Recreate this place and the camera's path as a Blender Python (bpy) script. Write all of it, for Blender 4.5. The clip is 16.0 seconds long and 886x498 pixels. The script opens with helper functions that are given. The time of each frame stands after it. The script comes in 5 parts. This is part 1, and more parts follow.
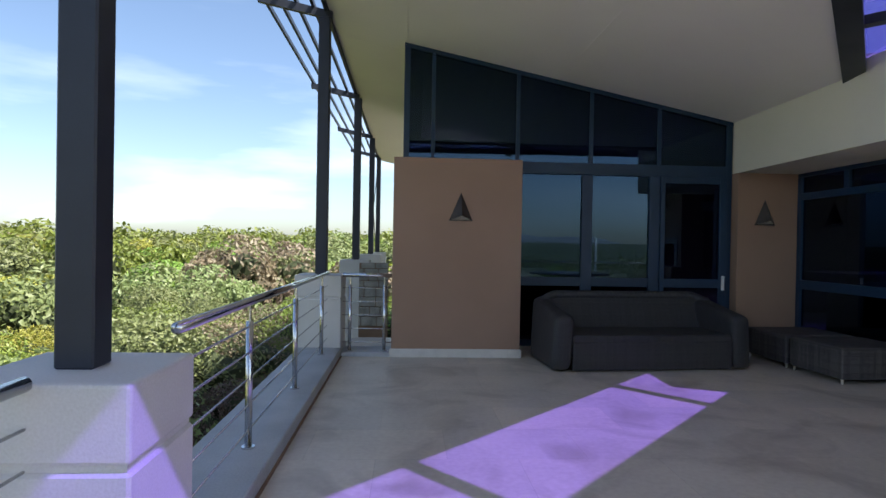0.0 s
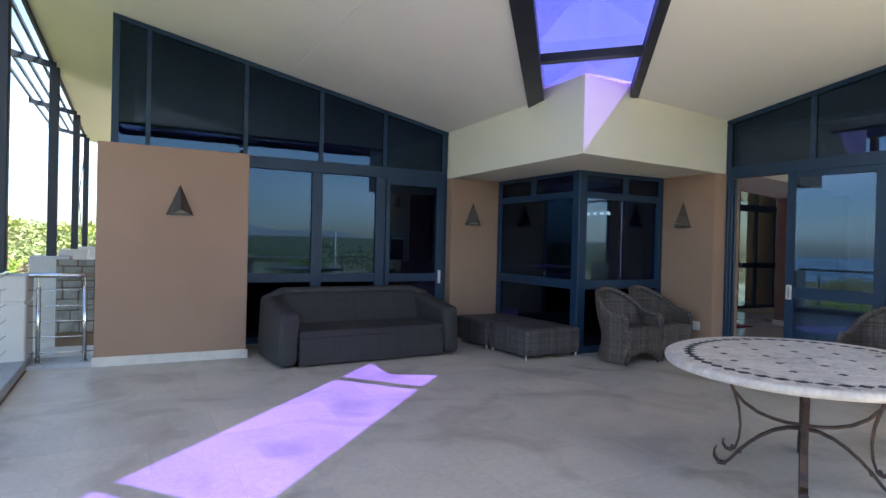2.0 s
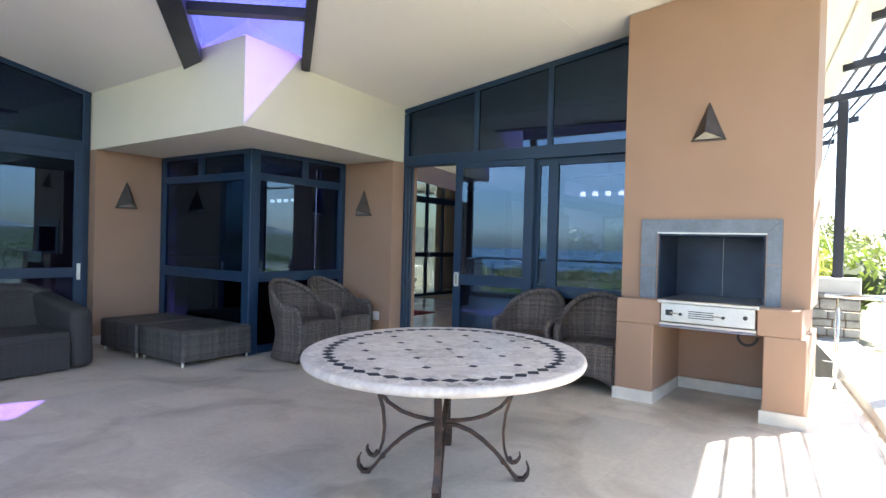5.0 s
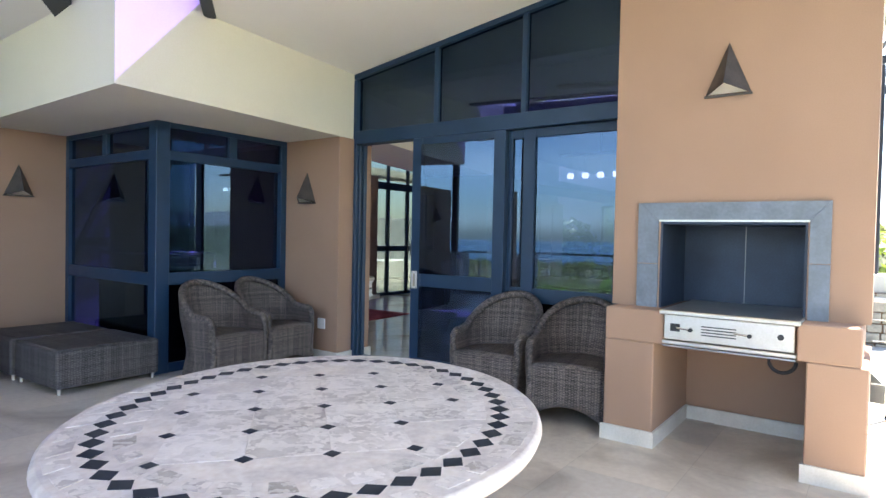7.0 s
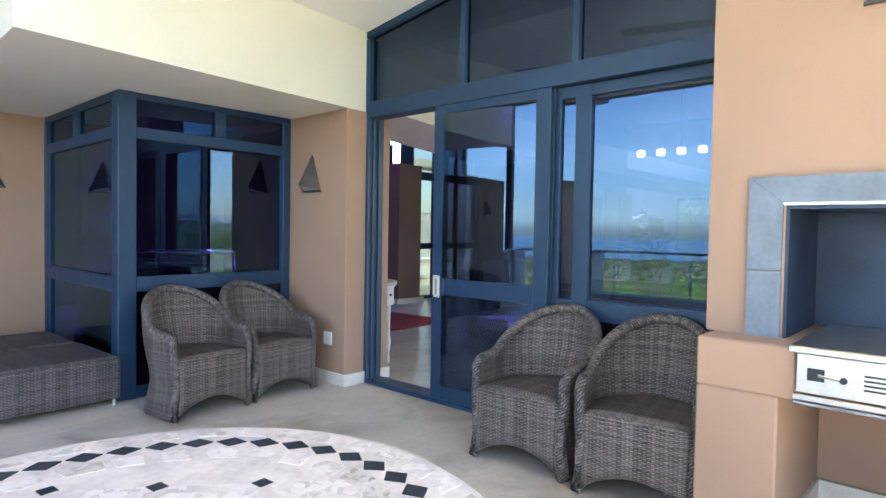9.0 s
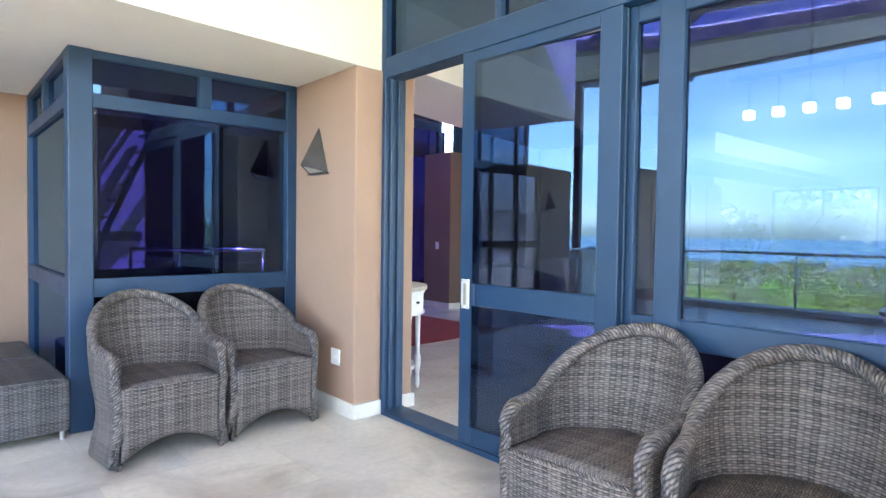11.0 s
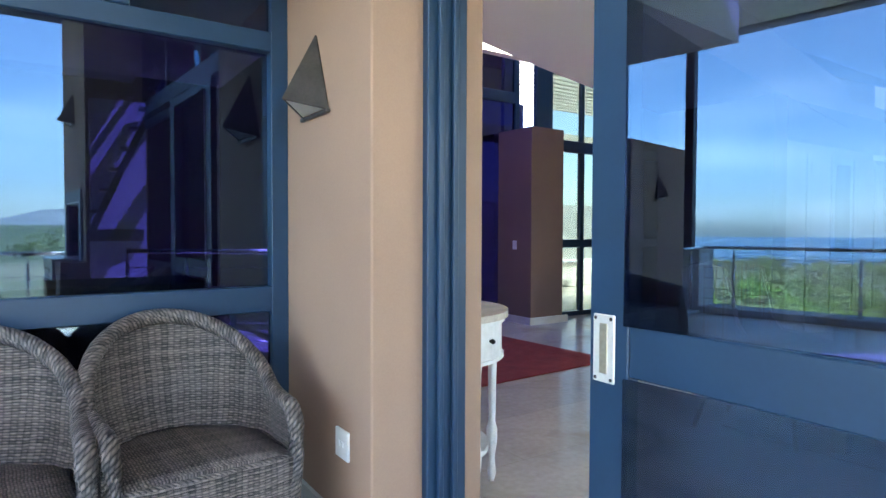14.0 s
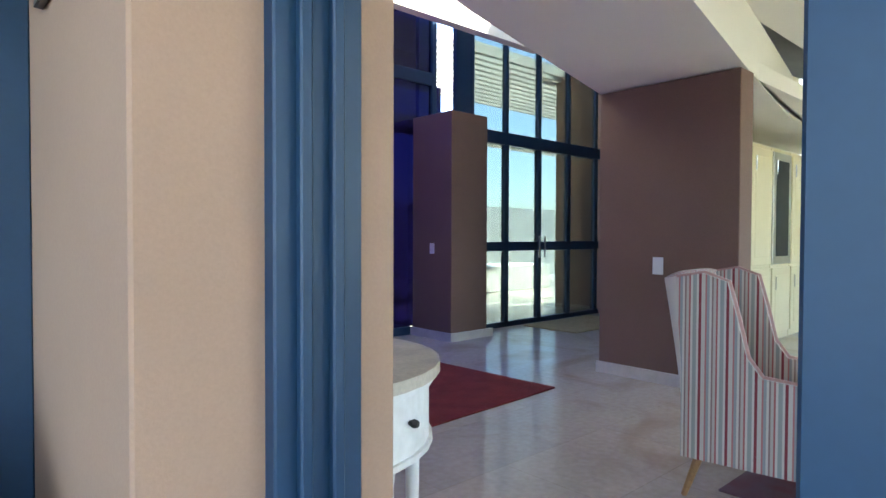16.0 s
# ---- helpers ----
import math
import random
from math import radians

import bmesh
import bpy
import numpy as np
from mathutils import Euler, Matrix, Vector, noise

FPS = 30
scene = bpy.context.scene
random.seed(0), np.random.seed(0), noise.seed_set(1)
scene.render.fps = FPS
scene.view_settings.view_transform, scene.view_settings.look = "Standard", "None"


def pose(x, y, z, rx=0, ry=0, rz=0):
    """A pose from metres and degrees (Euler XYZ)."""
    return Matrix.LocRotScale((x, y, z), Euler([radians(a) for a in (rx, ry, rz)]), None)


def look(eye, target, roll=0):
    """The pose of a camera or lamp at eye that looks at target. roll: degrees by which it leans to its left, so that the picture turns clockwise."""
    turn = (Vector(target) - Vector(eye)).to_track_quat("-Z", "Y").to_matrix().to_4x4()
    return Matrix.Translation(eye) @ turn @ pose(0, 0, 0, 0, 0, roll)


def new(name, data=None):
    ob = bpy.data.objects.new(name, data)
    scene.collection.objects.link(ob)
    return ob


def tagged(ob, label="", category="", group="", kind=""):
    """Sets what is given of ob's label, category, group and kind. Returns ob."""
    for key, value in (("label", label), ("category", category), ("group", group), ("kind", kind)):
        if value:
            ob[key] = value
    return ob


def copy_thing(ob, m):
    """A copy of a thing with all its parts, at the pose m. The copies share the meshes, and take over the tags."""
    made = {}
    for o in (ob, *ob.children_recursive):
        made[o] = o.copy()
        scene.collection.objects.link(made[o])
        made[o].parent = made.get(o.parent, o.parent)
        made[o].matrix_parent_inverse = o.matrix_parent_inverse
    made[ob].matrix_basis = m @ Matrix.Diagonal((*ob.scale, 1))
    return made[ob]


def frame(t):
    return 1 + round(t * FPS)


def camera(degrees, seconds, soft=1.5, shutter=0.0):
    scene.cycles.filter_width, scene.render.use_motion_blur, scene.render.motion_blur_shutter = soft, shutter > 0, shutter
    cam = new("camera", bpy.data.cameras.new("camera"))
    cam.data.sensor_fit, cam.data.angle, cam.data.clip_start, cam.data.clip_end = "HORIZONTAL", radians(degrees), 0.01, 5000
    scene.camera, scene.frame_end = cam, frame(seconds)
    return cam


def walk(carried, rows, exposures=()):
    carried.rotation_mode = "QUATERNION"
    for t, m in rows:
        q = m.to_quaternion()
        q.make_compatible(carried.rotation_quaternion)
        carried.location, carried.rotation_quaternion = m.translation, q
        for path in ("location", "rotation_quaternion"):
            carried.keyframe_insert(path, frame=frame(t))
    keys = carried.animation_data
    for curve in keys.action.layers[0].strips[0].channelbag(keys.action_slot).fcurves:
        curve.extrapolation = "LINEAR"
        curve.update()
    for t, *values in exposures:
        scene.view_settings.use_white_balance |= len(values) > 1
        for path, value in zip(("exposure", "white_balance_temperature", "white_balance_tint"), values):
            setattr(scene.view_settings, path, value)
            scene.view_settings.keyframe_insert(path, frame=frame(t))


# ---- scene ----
cam = camera(73.0, 16.0)
PATH = [
    (0, (0.181, -0.138, 1.369), (0.299, 1.859, 1.354), 1.0),
    (0.5, (0.235, -0.166, 1.371), (0.551, 1.809, 1.355), 1.1),
    (1, (0.3, -0.195, 1.386), (0.808, 1.739, 1.369), 1.2),
    (1.5, (0.313, -0.237, 1.405), (1.032, 1.63, 1.383), 1.2),
    (2, (0.32, -0.267, 1.411), (1.248, 1.504, 1.393), 1.4),
    (2.5, (0.359, -0.273, 1.407), (1.491, 1.376, 1.392), 1.5),
    (3, (0.396, -0.286, 1.403), (1.695, 1.235, 1.388), 1.4),
    (3.5, (0.482, -0.27, 1.402), (1.917, 1.123, 1.388), 1.5),
    (4, (0.653, -0.221, 1.388), (2.196, 1.053, 1.377), 1.5),
    (4.5, (0.888, -0.149, 1.38), (2.493, 1.044, 1.36), 1.4),
    (4.7, (1.004, -0.113, 1.379), (2.623, 1.062, 1.362), 1.6),
    (7, (2.553, 0.327, 1.392), (4.169, 1.505, 1.345), 1.2),
    (7.5, (2.892, 0.455, 1.379), (4.486, 1.662, 1.331), 1.2),
    (8, (3.204, 0.594, 1.366), (4.759, 1.85, 1.315), 1.2),
    (8.5, (3.504, 0.743, 1.377), (5.018, 2.048, 1.324), 1.2),
    (9, (3.796, 0.887, 1.376), (5.274, 2.233, 1.315), 1.0),
    (9.2, (3.905, 0.948, 1.374), (5.367, 2.311, 1.315), 0.9),
    (10.35, (4.565, 1.262, 1.335), (5.93, 2.722, 1.272), 0.8),
    (11.5, (5.042, 1.737, 1.296), (6.304, 3.288, 1.232), 0.7),
    (12, (5.258, 1.942, 1.282), (6.469, 3.532, 1.215), 0.6),
    (12.5, (5.465, 2.2, 1.257), (6.634, 3.822, 1.2), 0.6),
    (13, (5.71, 2.482, 1.25), (6.83, 4.138, 1.197), 0.5),
    (13.5, (5.91, 2.802, 1.237), (7.027, 4.46, 1.181), 0.3),
    (14, (6.088, 3.098, 1.23), (7.206, 4.755, 1.171), 0.2),
    (14.5, (6.265, 3.37, 1.235), (7.407, 5.01, 1.176), 0.3),
    (15, (6.474, 3.641, 1.241), (7.662, 5.249, 1.181), 0.2),
    (15.3, (6.588, 3.783, 1.23), (7.812, 5.365, 1.17), 0.4),
    (15.5, (6.665, 3.877, 1.228), (7.92, 5.433, 1.172), 0.2),
    (16, (6.815, 4.038, 1.203), (8.163, 5.514, 1.157), 0.2),
]

EXPOSURES = [(0.0, 1.42, 6450, 9), (0.5, 1.90, 6450, 9), (1.0, 2.16, 6450, 9), (1.6, 2.35, 6350, 8), (2.4, 2.70, 6350, 8), (3.0, 2.95, 6350, 8), (3.5, 3.20, 6400, 8), (4.5, 3.06, 6400, 9), (7.0, 3.25, 6450, 9),
             (9.0, 3.92, 6400, 8), (11.5, 4.84, 6350, 7), (12.5, 4.66, 6250, 5), (14.0, 4.36, 6150, 4), (16.0, 4.27, 6100, 3)]
walk(cam, [(t, look(eye, target, roll)) for t, eye, target, roll in PATH], EXPOSURES)

# ---- world, sun ----
SUN_WAY = Vector((1.714, -0.843, 3.1)).normalized()
world = bpy.data.worlds.new("sky")
scene.world = world
world.use_nodes = True
wn = world.node_tree.nodes
sky = wn.new("ShaderNodeTexSky")
sky.sky_type = "NISHITA"
sky.sun_disc = False
sky.sun_elevation = math.asin(SUN_WAY.z)
sky.sun_rotation = math.atan2(SUN_WAY.x, SUN_WAY.y)
sky.air_density, sky.dust_density, sky.ozone_density = 0.85, 1.2, 1.2
cn = wn.new("ShaderNodeTexNoise")
cn.inputs["Scale"].default_value, cn.inputs["Detail"].default_value = 2.2, 6
ctc = wn.new("ShaderNodeTexCoord")
cmap = wn.new("ShaderNodeMapping")
cmap.inputs["Scale"].default_value = (1, 1, 5)
ramp = wn.new("ShaderNodeValToRGB")
ramp.color_ramp.elements[0].position, ramp.color_ramp.elements[1].position = 0.5, 0.8
mixc = wn.new("ShaderNodeMixRGB")
mixc.inputs[2].default_value = (9.0, 9.3, 9.8, 1)
mulc = wn.new("ShaderNodeMath")
mulc.operation = "MULTIPLY"
mulc.inputs[1].default_value = 0.65
wl = world.node_tree.links
wl.new(ctc.outputs["Generated"], cmap.inputs["Vector"])
wl.new(cmap.outputs[0], cn.inputs["Vector"])
wl.new(cn.outputs["Fac"], ramp.inputs[0])
csep = wn.new("ShaderNodeSeparateXYZ")
clow = wn.new("ShaderNodeMapRange")
clow.inputs["From Min"].default_value, clow.inputs["From Max"].default_value = 0.05, 0.45
clow.inputs["To Min"].default_value, clow.inputs["To Max"].default_value = 1.0, 0.0
cml = wn.new("ShaderNodeMath")
cml.operation = "MULTIPLY"
wl.new(ctc.outputs["Generated"], csep.inputs[0])
wl.new(csep.outputs[2], clow.inputs["Value"])
wl.new(ramp.outputs[0], cml.inputs[0])
wl.new(clow.outputs[0], cml.inputs[1])
wl.new(cml.outputs[0], mulc.inputs[0])
wl.new(mulc.outputs[0], mixc.inputs[0])
wl.new(sky.outputs[0], mixc.inputs[1])
wl.new(mixc.outputs[0], wn["Background"].inputs[0])
wn["Background"].inputs[1].default_value = 0.09
sun = new("sun", bpy.data.lights.new("sun", "SUN"))
sun.data.energy, sun.data.angle, sun.data.color = 5.0, radians(0.5), (1.0, 0.95, 0.87)
sun.matrix_world = look((0, 0, 20), Vector((0, 0, 20)) - SUN_WAY)


# ---- materials ----
def mat(name, col, rough=0.6, metal=0.0, vary=0.15, scale=3.0, bump=0.0, bscale=80.0, fine=0.06, spec=0.5, col2=None, coords="Object"):
    m = bpy.data.materials.new(name)
    m.use_nodes = True
    n, l = m.node_tree.nodes, m.node_tree.links
    b = n["Principled BSDF"]
    b.inputs["Roughness"].default_value, b.inputs["Metallic"].default_value = rough, metal
    b.inputs["Specular IOR Level"].default_value = spec
    tc = n.new("ShaderNodeTexCoord")
    big, small = n.new("ShaderNodeTexNoise"), n.new("ShaderNodeTexNoise")
    big.inputs["Scale"].default_value, big.inputs["Detail"].default_value = scale, 5
    small.inputs["Scale"].default_value, small.inputs["Detail"].default_value = bscale, 3
    l.new(tc.outputs[coords], big.inputs["Vector"])
    l.new(tc.outputs[coords], small.inputs["Vector"])
    c2 = col2 or tuple(c * (1 - vary) for c in col)
    mx = n.new("ShaderNodeMixRGB")
    mx.inputs[1].default_value, mx.inputs[2].default_value = (*col, 1), (*c2, 1)
    rp = n.new("ShaderNodeValToRGB")
    rp.color_ramp.elements[0].position, rp.color_ramp.elements[1].position = 0.35, 0.7
    l.new(big.outputs["Fac"], rp.inputs[0])
    l.new(rp.outputs[0], mx.inputs[0])
    m2 = n.new("ShaderNodeMixRGB")
    m2.blend_type = "OVERLAY"
    m2.inputs[0].default_value = min(1, fine * 4)
    l.new(mx.outputs[0], m2.inputs[1])
    l.new(small.outputs["Fac"], m2.inputs[2])
    l.new(m2.outputs[0], b.inputs["Base Color"])
    rr = n.new("ShaderNodeMapRange")
    rr.inputs["To Min"].default_value, rr.inputs["To Max"].default_value = max(0.02, rough - 0.08), min(1, rough + 0.1)
    l.new(big.outputs["Fac"], rr.inputs["Value"])
    l.new(rr.outputs[0], b.inputs["Roughness"])
    if bump:
        bp = n.new("ShaderNodeBump")
        bp.inputs["Strength"].default_value, bp.inputs["Distance"].default_value = bump, 0.004
        l.new(small.outputs["Fac"], bp.inputs["Height"])
        l.new(bp.outputs[0], b.inputs["Normal"])
    return m


def glass_mat(name, tint, coat=0.05, gloss=(1, 1, 1), rough=0.0):
    """A pane: tinted see-through glass with a mirror coat by Fresnel."""
    m = bpy.data.materials.new(name)
    m.use_nodes = True
    n, l = m.node_tree.nodes, m.node_tree.links
    n.remove(n["Principled BSDF"])
    t, g, mx = n.new("ShaderNodeBsdfTransparent"), n.new("ShaderNodeBsdfGlossy"), n.new("ShaderNodeMixShader")
    t.inputs["Color"].default_value = (*(c ** 0.5 for c in tint), 1)
    g.inputs["Color"].default_value, g.inputs["Roughness"].default_value = (*gloss, 1), rough
    lw, pw, fr = n.new("ShaderNodeLayerWeight"), n.new("ShaderNodeMath"), n.new("ShaderNodeMapRange")
    pw.operation, pw.inputs[1].default_value = "POWER", 3.5
    l.new(lw.outputs["Facing"], pw.inputs[0])
    l.new(pw.outputs[0], fr.inputs["Value"])
    fr.inputs["To Min"].default_value, fr.inputs["To Max"].default_value = coat, 0.9
    l.new(fr.outputs[0], mx.inputs[0])
    l.new(t.outputs[0], mx.inputs[1])
    l.new(g.outputs[0], mx.inputs[2])
    l.new(mx.outputs[0], n["Material Output"].inputs[0])
    return m


def wicker_mat(name, col, dark, strand=0.0085, upright=0.022):
    """Round strands over uprights, by the UV in metres."""
    m = bpy.data.materials.new(name)
    m.use_nodes = True
    n, l = m.node_tree.nodes, m.node_tree.links
    b = n["Principled BSDF"]
    b.inputs["Roughness"].default_value = 0.55
    uv = n.new("ShaderNodeUVMap")
    sep = n.new("ShaderNodeSeparateXYZ")
    l.new(uv.outputs[0], sep.inputs[0])

    def math_node(op, a, c=None):
        k = n.new("ShaderNodeMath")
        k.operation = op
        for i, v in enumerate((a, c)):
            if v is None:
                continue
            if isinstance(v, (int, float)):
                k.inputs[i].default_value = v
            else:
                l.new(v, k.inputs[i])
        return k.outputs[0]
    wob = n.new("ShaderNodeTexNoise")
    wob.inputs["Scale"].default_value = 9
    l.new(uv.outputs[0], wob.inputs["Vector"])
    w = math_node("MULTIPLY", math_node("SUBTRACT", wob.outputs["Fac"], 0.5), 0.02)
    u = math_node("ADD", sep.outputs[0], w)
    v = math_node("ADD", sep.outputs[1], w)
    su = math_node("SINE", math_node("MULTIPLY", u, math.pi / upright))
    row = math_node("FLOOR", math_node("DIVIDE", v, strand))
    odd = math_node("SUBTRACT", math_node("MULTIPLY", math_node("PINGPONG", row, 1.0), 2.0), 1.0)
    over = math_node("MULTIPLY", su, odd)
    rnd_row = math_node("FRACT", math_node("MULTIPLY", math_node("SINE", math_node("MULTIPLY", row, 12.9898)), 437.58))
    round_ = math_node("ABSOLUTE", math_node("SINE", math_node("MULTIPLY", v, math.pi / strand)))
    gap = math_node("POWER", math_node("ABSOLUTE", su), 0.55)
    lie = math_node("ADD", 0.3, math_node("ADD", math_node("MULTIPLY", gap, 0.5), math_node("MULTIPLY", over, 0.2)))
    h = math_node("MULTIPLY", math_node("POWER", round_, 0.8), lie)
    post = math_node("FLOOR", math_node("DIVIDE", u, upright))
    rnd_post = math_node("FRACT", math_node("MULTIPLY", math_node("SINE", math_node("MULTIPLY", post, 78.233)), 437.58))
    sn = n.new("ShaderNodeTexNoise")
    sn.inputs["Scale"].default_value, sn.inputs["Detail"].default_value = 60, 4
    mp = n.new("ShaderNodeMapping")
    mp.inputs["Scale"].default_value = (0.35, 2.2, 1)
    l.new(uv.outputs[0], mp.inputs[0])
    l.new(mp.outputs[0], sn.inputs["Vector"])
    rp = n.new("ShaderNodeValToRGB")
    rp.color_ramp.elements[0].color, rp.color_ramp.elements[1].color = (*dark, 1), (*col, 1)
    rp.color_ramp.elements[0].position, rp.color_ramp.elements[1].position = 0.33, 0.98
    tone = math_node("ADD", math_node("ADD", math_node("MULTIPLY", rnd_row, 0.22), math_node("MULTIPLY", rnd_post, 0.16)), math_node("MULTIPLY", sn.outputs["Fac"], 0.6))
    # strand tone varies at random; crease shade is painted in by weave height
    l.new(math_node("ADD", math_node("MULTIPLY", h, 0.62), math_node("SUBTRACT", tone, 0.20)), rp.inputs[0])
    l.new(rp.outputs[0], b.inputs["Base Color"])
    bp = n.new("ShaderNodeBump")
    bp.inputs["Strength"].default_value, bp.inputs["Distance"].default_value = 0.9, 0.004
    l.new(h, bp.inputs["Height"])
    l.new(bp.outputs[0], b.inputs["Normal"])
    return m


def floor_mat(name, base, vein, size, rough):
    """Honed stone slabs: tone by slab, cloudy veins, faint joints."""
    m = mat(name, base, rough, 0, scale=1.6, fine=0.05, bscale=25, col2=tuple(c * 0.86 for c in base))
    n, l = m.node_tree.nodes, m.node_tree.links
    b = n["Principled BSDF"]
    src = b.inputs["Base Color"].links[0].from_socket
    tc = n.new("ShaderNodeTexCoord")
    br = n.new("ShaderNodeTexBrick")
    br.inputs["Scale"].default_value = 1.0
    br.inputs["Brick Width"].default_value, br.inputs["Row Height"].default_value = size * 1.5, size
    br.inputs["Mortar Size"].default_value = 0.0025
    br.inputs["Color1"].default_value, br.inputs["Color2"].default_value, br.inputs["Mortar"].default_value = (0.90, 0.91, 0.93, 1), (1.06, 1.04, 1.02, 1), (0.84, 0.83, 0.80, 1)
    l.new(tc.outputs["Object"], br.inputs["Vector"])
    v = n.new("ShaderNodeTexNoise")
    v.inputs["Scale"].default_value, v.inputs["Detail"].default_value, v.inputs["Distortion"].default_value = 1.3, 9, 1.2
    l.new(tc.outputs["Object"], v.inputs["Vector"])
    rp = n.new("ShaderNodeValToRGB")
    rp.color_ramp.elements[0].position, rp.color_ramp.elements[1].position = 0.50, 0.76
    l.new(v.outputs["Fac"], rp.inputs[0])
    mv = n.new("ShaderNodeMixRGB")
    mv.inputs[2].default_value = (*vein, 1)
    l.new(rp.outputs[0], mv.inputs[0])
    l.new(src, mv.inputs[1])
    mm = n.new("ShaderNodeMixRGB")
    mm.blend_type, mm.inputs[0].default_value = "MULTIPLY", 1.0
    l.new(mv.outputs[0], mm.inputs[1])
    l.new(br.outputs["Color"], mm.inputs[2])
    l.new(mm.outputs[0], b.inputs["Base Color"])
    return m


def leaf_mat(name, c1, c2):
    m = bpy.data.materials.new(name)
    m.use_nodes = True
    n, l = m.node_tree.nodes, m.node_tree.links
    b = n["Principled BSDF"]
    b.inputs["Roughness"].default_value = 0.5
    g, oi = n.new("ShaderNodeNewGeometry"), n.new("ShaderNodeObjectInfo")
    mx, hs = n.new("ShaderNodeMixRGB"), n.new("ShaderNodeHueSaturation")
    mx.inputs[1].default_value, mx.inputs[2].default_value = (*c1, 1), (*c2, 1)
    l.new(g.outputs["Random Per Island"], mx.inputs[0])
    mr = n.new("ShaderNodeMapRange")
    mr.inputs["To Min"].default_value, mr.inputs["To Max"].default_value = 0.7, 1.3
    l.new(oi.outputs["Random"], mr.inputs["Value"])
    l.new(mr.outputs[0], hs.inputs["Value"])
    mr2 = n.new("ShaderNodeMapRange")
    mr2.inputs["To Min"].default_value, mr2.inputs["To Max"].default_value = 0.47, 0.52
    l.new(oi.outputs["Random"], mr2.inputs["Value"])
    l.new(mr2.outputs[0], hs.inputs["Hue"])
    l.new(mx.outputs[0], hs.inputs["Color"])
    l.new(hs.outputs[0], b.inputs["Base Color"])
    tr, add = n.new("ShaderNodeBsdfTranslucent"), n.new("ShaderNodeMixShader")
    l.new(hs.outputs[0], tr.inputs["Color"])
    add.inputs[0].default_value = 0.3
    l.new(b.outputs[0], add.inputs[1])
    l.new(tr.outputs[0], add.inputs[2])
    l.new(add.outputs[0], n["Material Output"].inputs[0])
    return m


def marble_mat(name, col, frag, vein, cover):
    """Honed marble with broken taupe fragments and fine veins, shifted from piece to piece."""
    m = mat(name, col, 0.33, vary=0.10, scale=9, bscale=60, fine=0.05)
    n, l = m.node_tree.nodes, m.node_tree.links
    b = n["Principled BSDF"]
    src = b.inputs["Base Color"].links[0].from_socket
    tc, oi = n.new("ShaderNodeTexCoord"), n.new("ShaderNodeObjectInfo")
    sc, ad = n.new("ShaderNodeVectorMath"), n.new("ShaderNodeVectorMath")
    sc.operation, sc.inputs[0].default_value = "SCALE", (7.3, 4.1, 2.7)
    l.new(oi.outputs["Random"], sc.inputs["Scale"])
    l.new(tc.outputs["Object"], ad.inputs[0])
    l.new(sc.outputs[0], ad.inputs[1])
    warp, wm = n.new("ShaderNodeTexNoise"), n.new("ShaderNodeMixRGB")
    warp.inputs["Scale"].default_value, warp.inputs["Detail"].default_value = 14, 3
    l.new(ad.outputs[0], warp.inputs["Vector"])
    wm.blend_type, wm.inputs[0].default_value = "LINEAR_LIGHT", 0.09
    l.new(ad.outputs[0], wm.inputs[1])
    l.new(warp.outputs["Color"], wm.inputs[2])
    vo, ve, big = n.new("ShaderNodeTexVoronoi"), n.new("ShaderNodeTexVoronoi"), n.new("ShaderNodeTexNoise")
    vo.inputs["Scale"].default_value = ve.inputs["Scale"].default_value = 31
    ve.feature = "DISTANCE_TO_EDGE"
    big.inputs["Scale"].default_value, big.inputs["Detail"].default_value = 5.5, 4
    l.new(wm.outputs[0], vo.inputs["Vector"])
    l.new(wm.outputs[0], ve.inputs["Vector"])
    l.new(ad.outputs[0], big.inputs["Vector"])
    sp = n.new("ShaderNodeSeparateColor")
    l.new(vo.outputs["Color"], sp.inputs[0])
    mu = n.new("ShaderNodeMath")
    mu.operation = "MULTIPLY"
    l.new(sp.outputs[0], mu.inputs[0])
    l.new(big.outputs["Fac"], mu.inputs[1])
    r1, r2 = n.new("ShaderNodeValToRGB"), n.new("ShaderNodeValToRGB")
    r1.color_ramp.elements[0].position, r1.color_ramp.elements[1].position = cover - 0.04, cover + 0.38
    r2.color_ramp.elements[0].position, r2.color_ramp.elements[1].position = 0.0, 0.05
    r2.color_ramp.elements[0].color, r2.color_ramp.elements[1].color = (0.35, 0.35, 0.35, 1), (0, 0, 0, 1)
    l.new(mu.outputs[0], r1.inputs[0])
    l.new(ve.outputs["Distance"], r2.inputs[0])
    m1, m2 = n.new("ShaderNodeMixRGB"), n.new("ShaderNodeMixRGB")
    m1.inputs[2].default_value, m2.inputs[2].default_value = (*frag, 1), (*vein, 1)
    l.new(r1.outputs[0], m1.inputs[0])
    l.new(src, m1.inputs[1])
    vm = n.new("ShaderNodeMath")
    vm.operation = "MULTIPLY"
    l.new(r2.outputs[0], vm.inputs[0])
    l.new(big.outputs["Fac"], vm.inputs[1])
    l.new(vm.outputs[0], m2.inputs[0])
    l.new(m1.outputs[0], m2.inputs[1])
    l.new(m2.outputs[0], b.inputs["Base Color"])
    return m


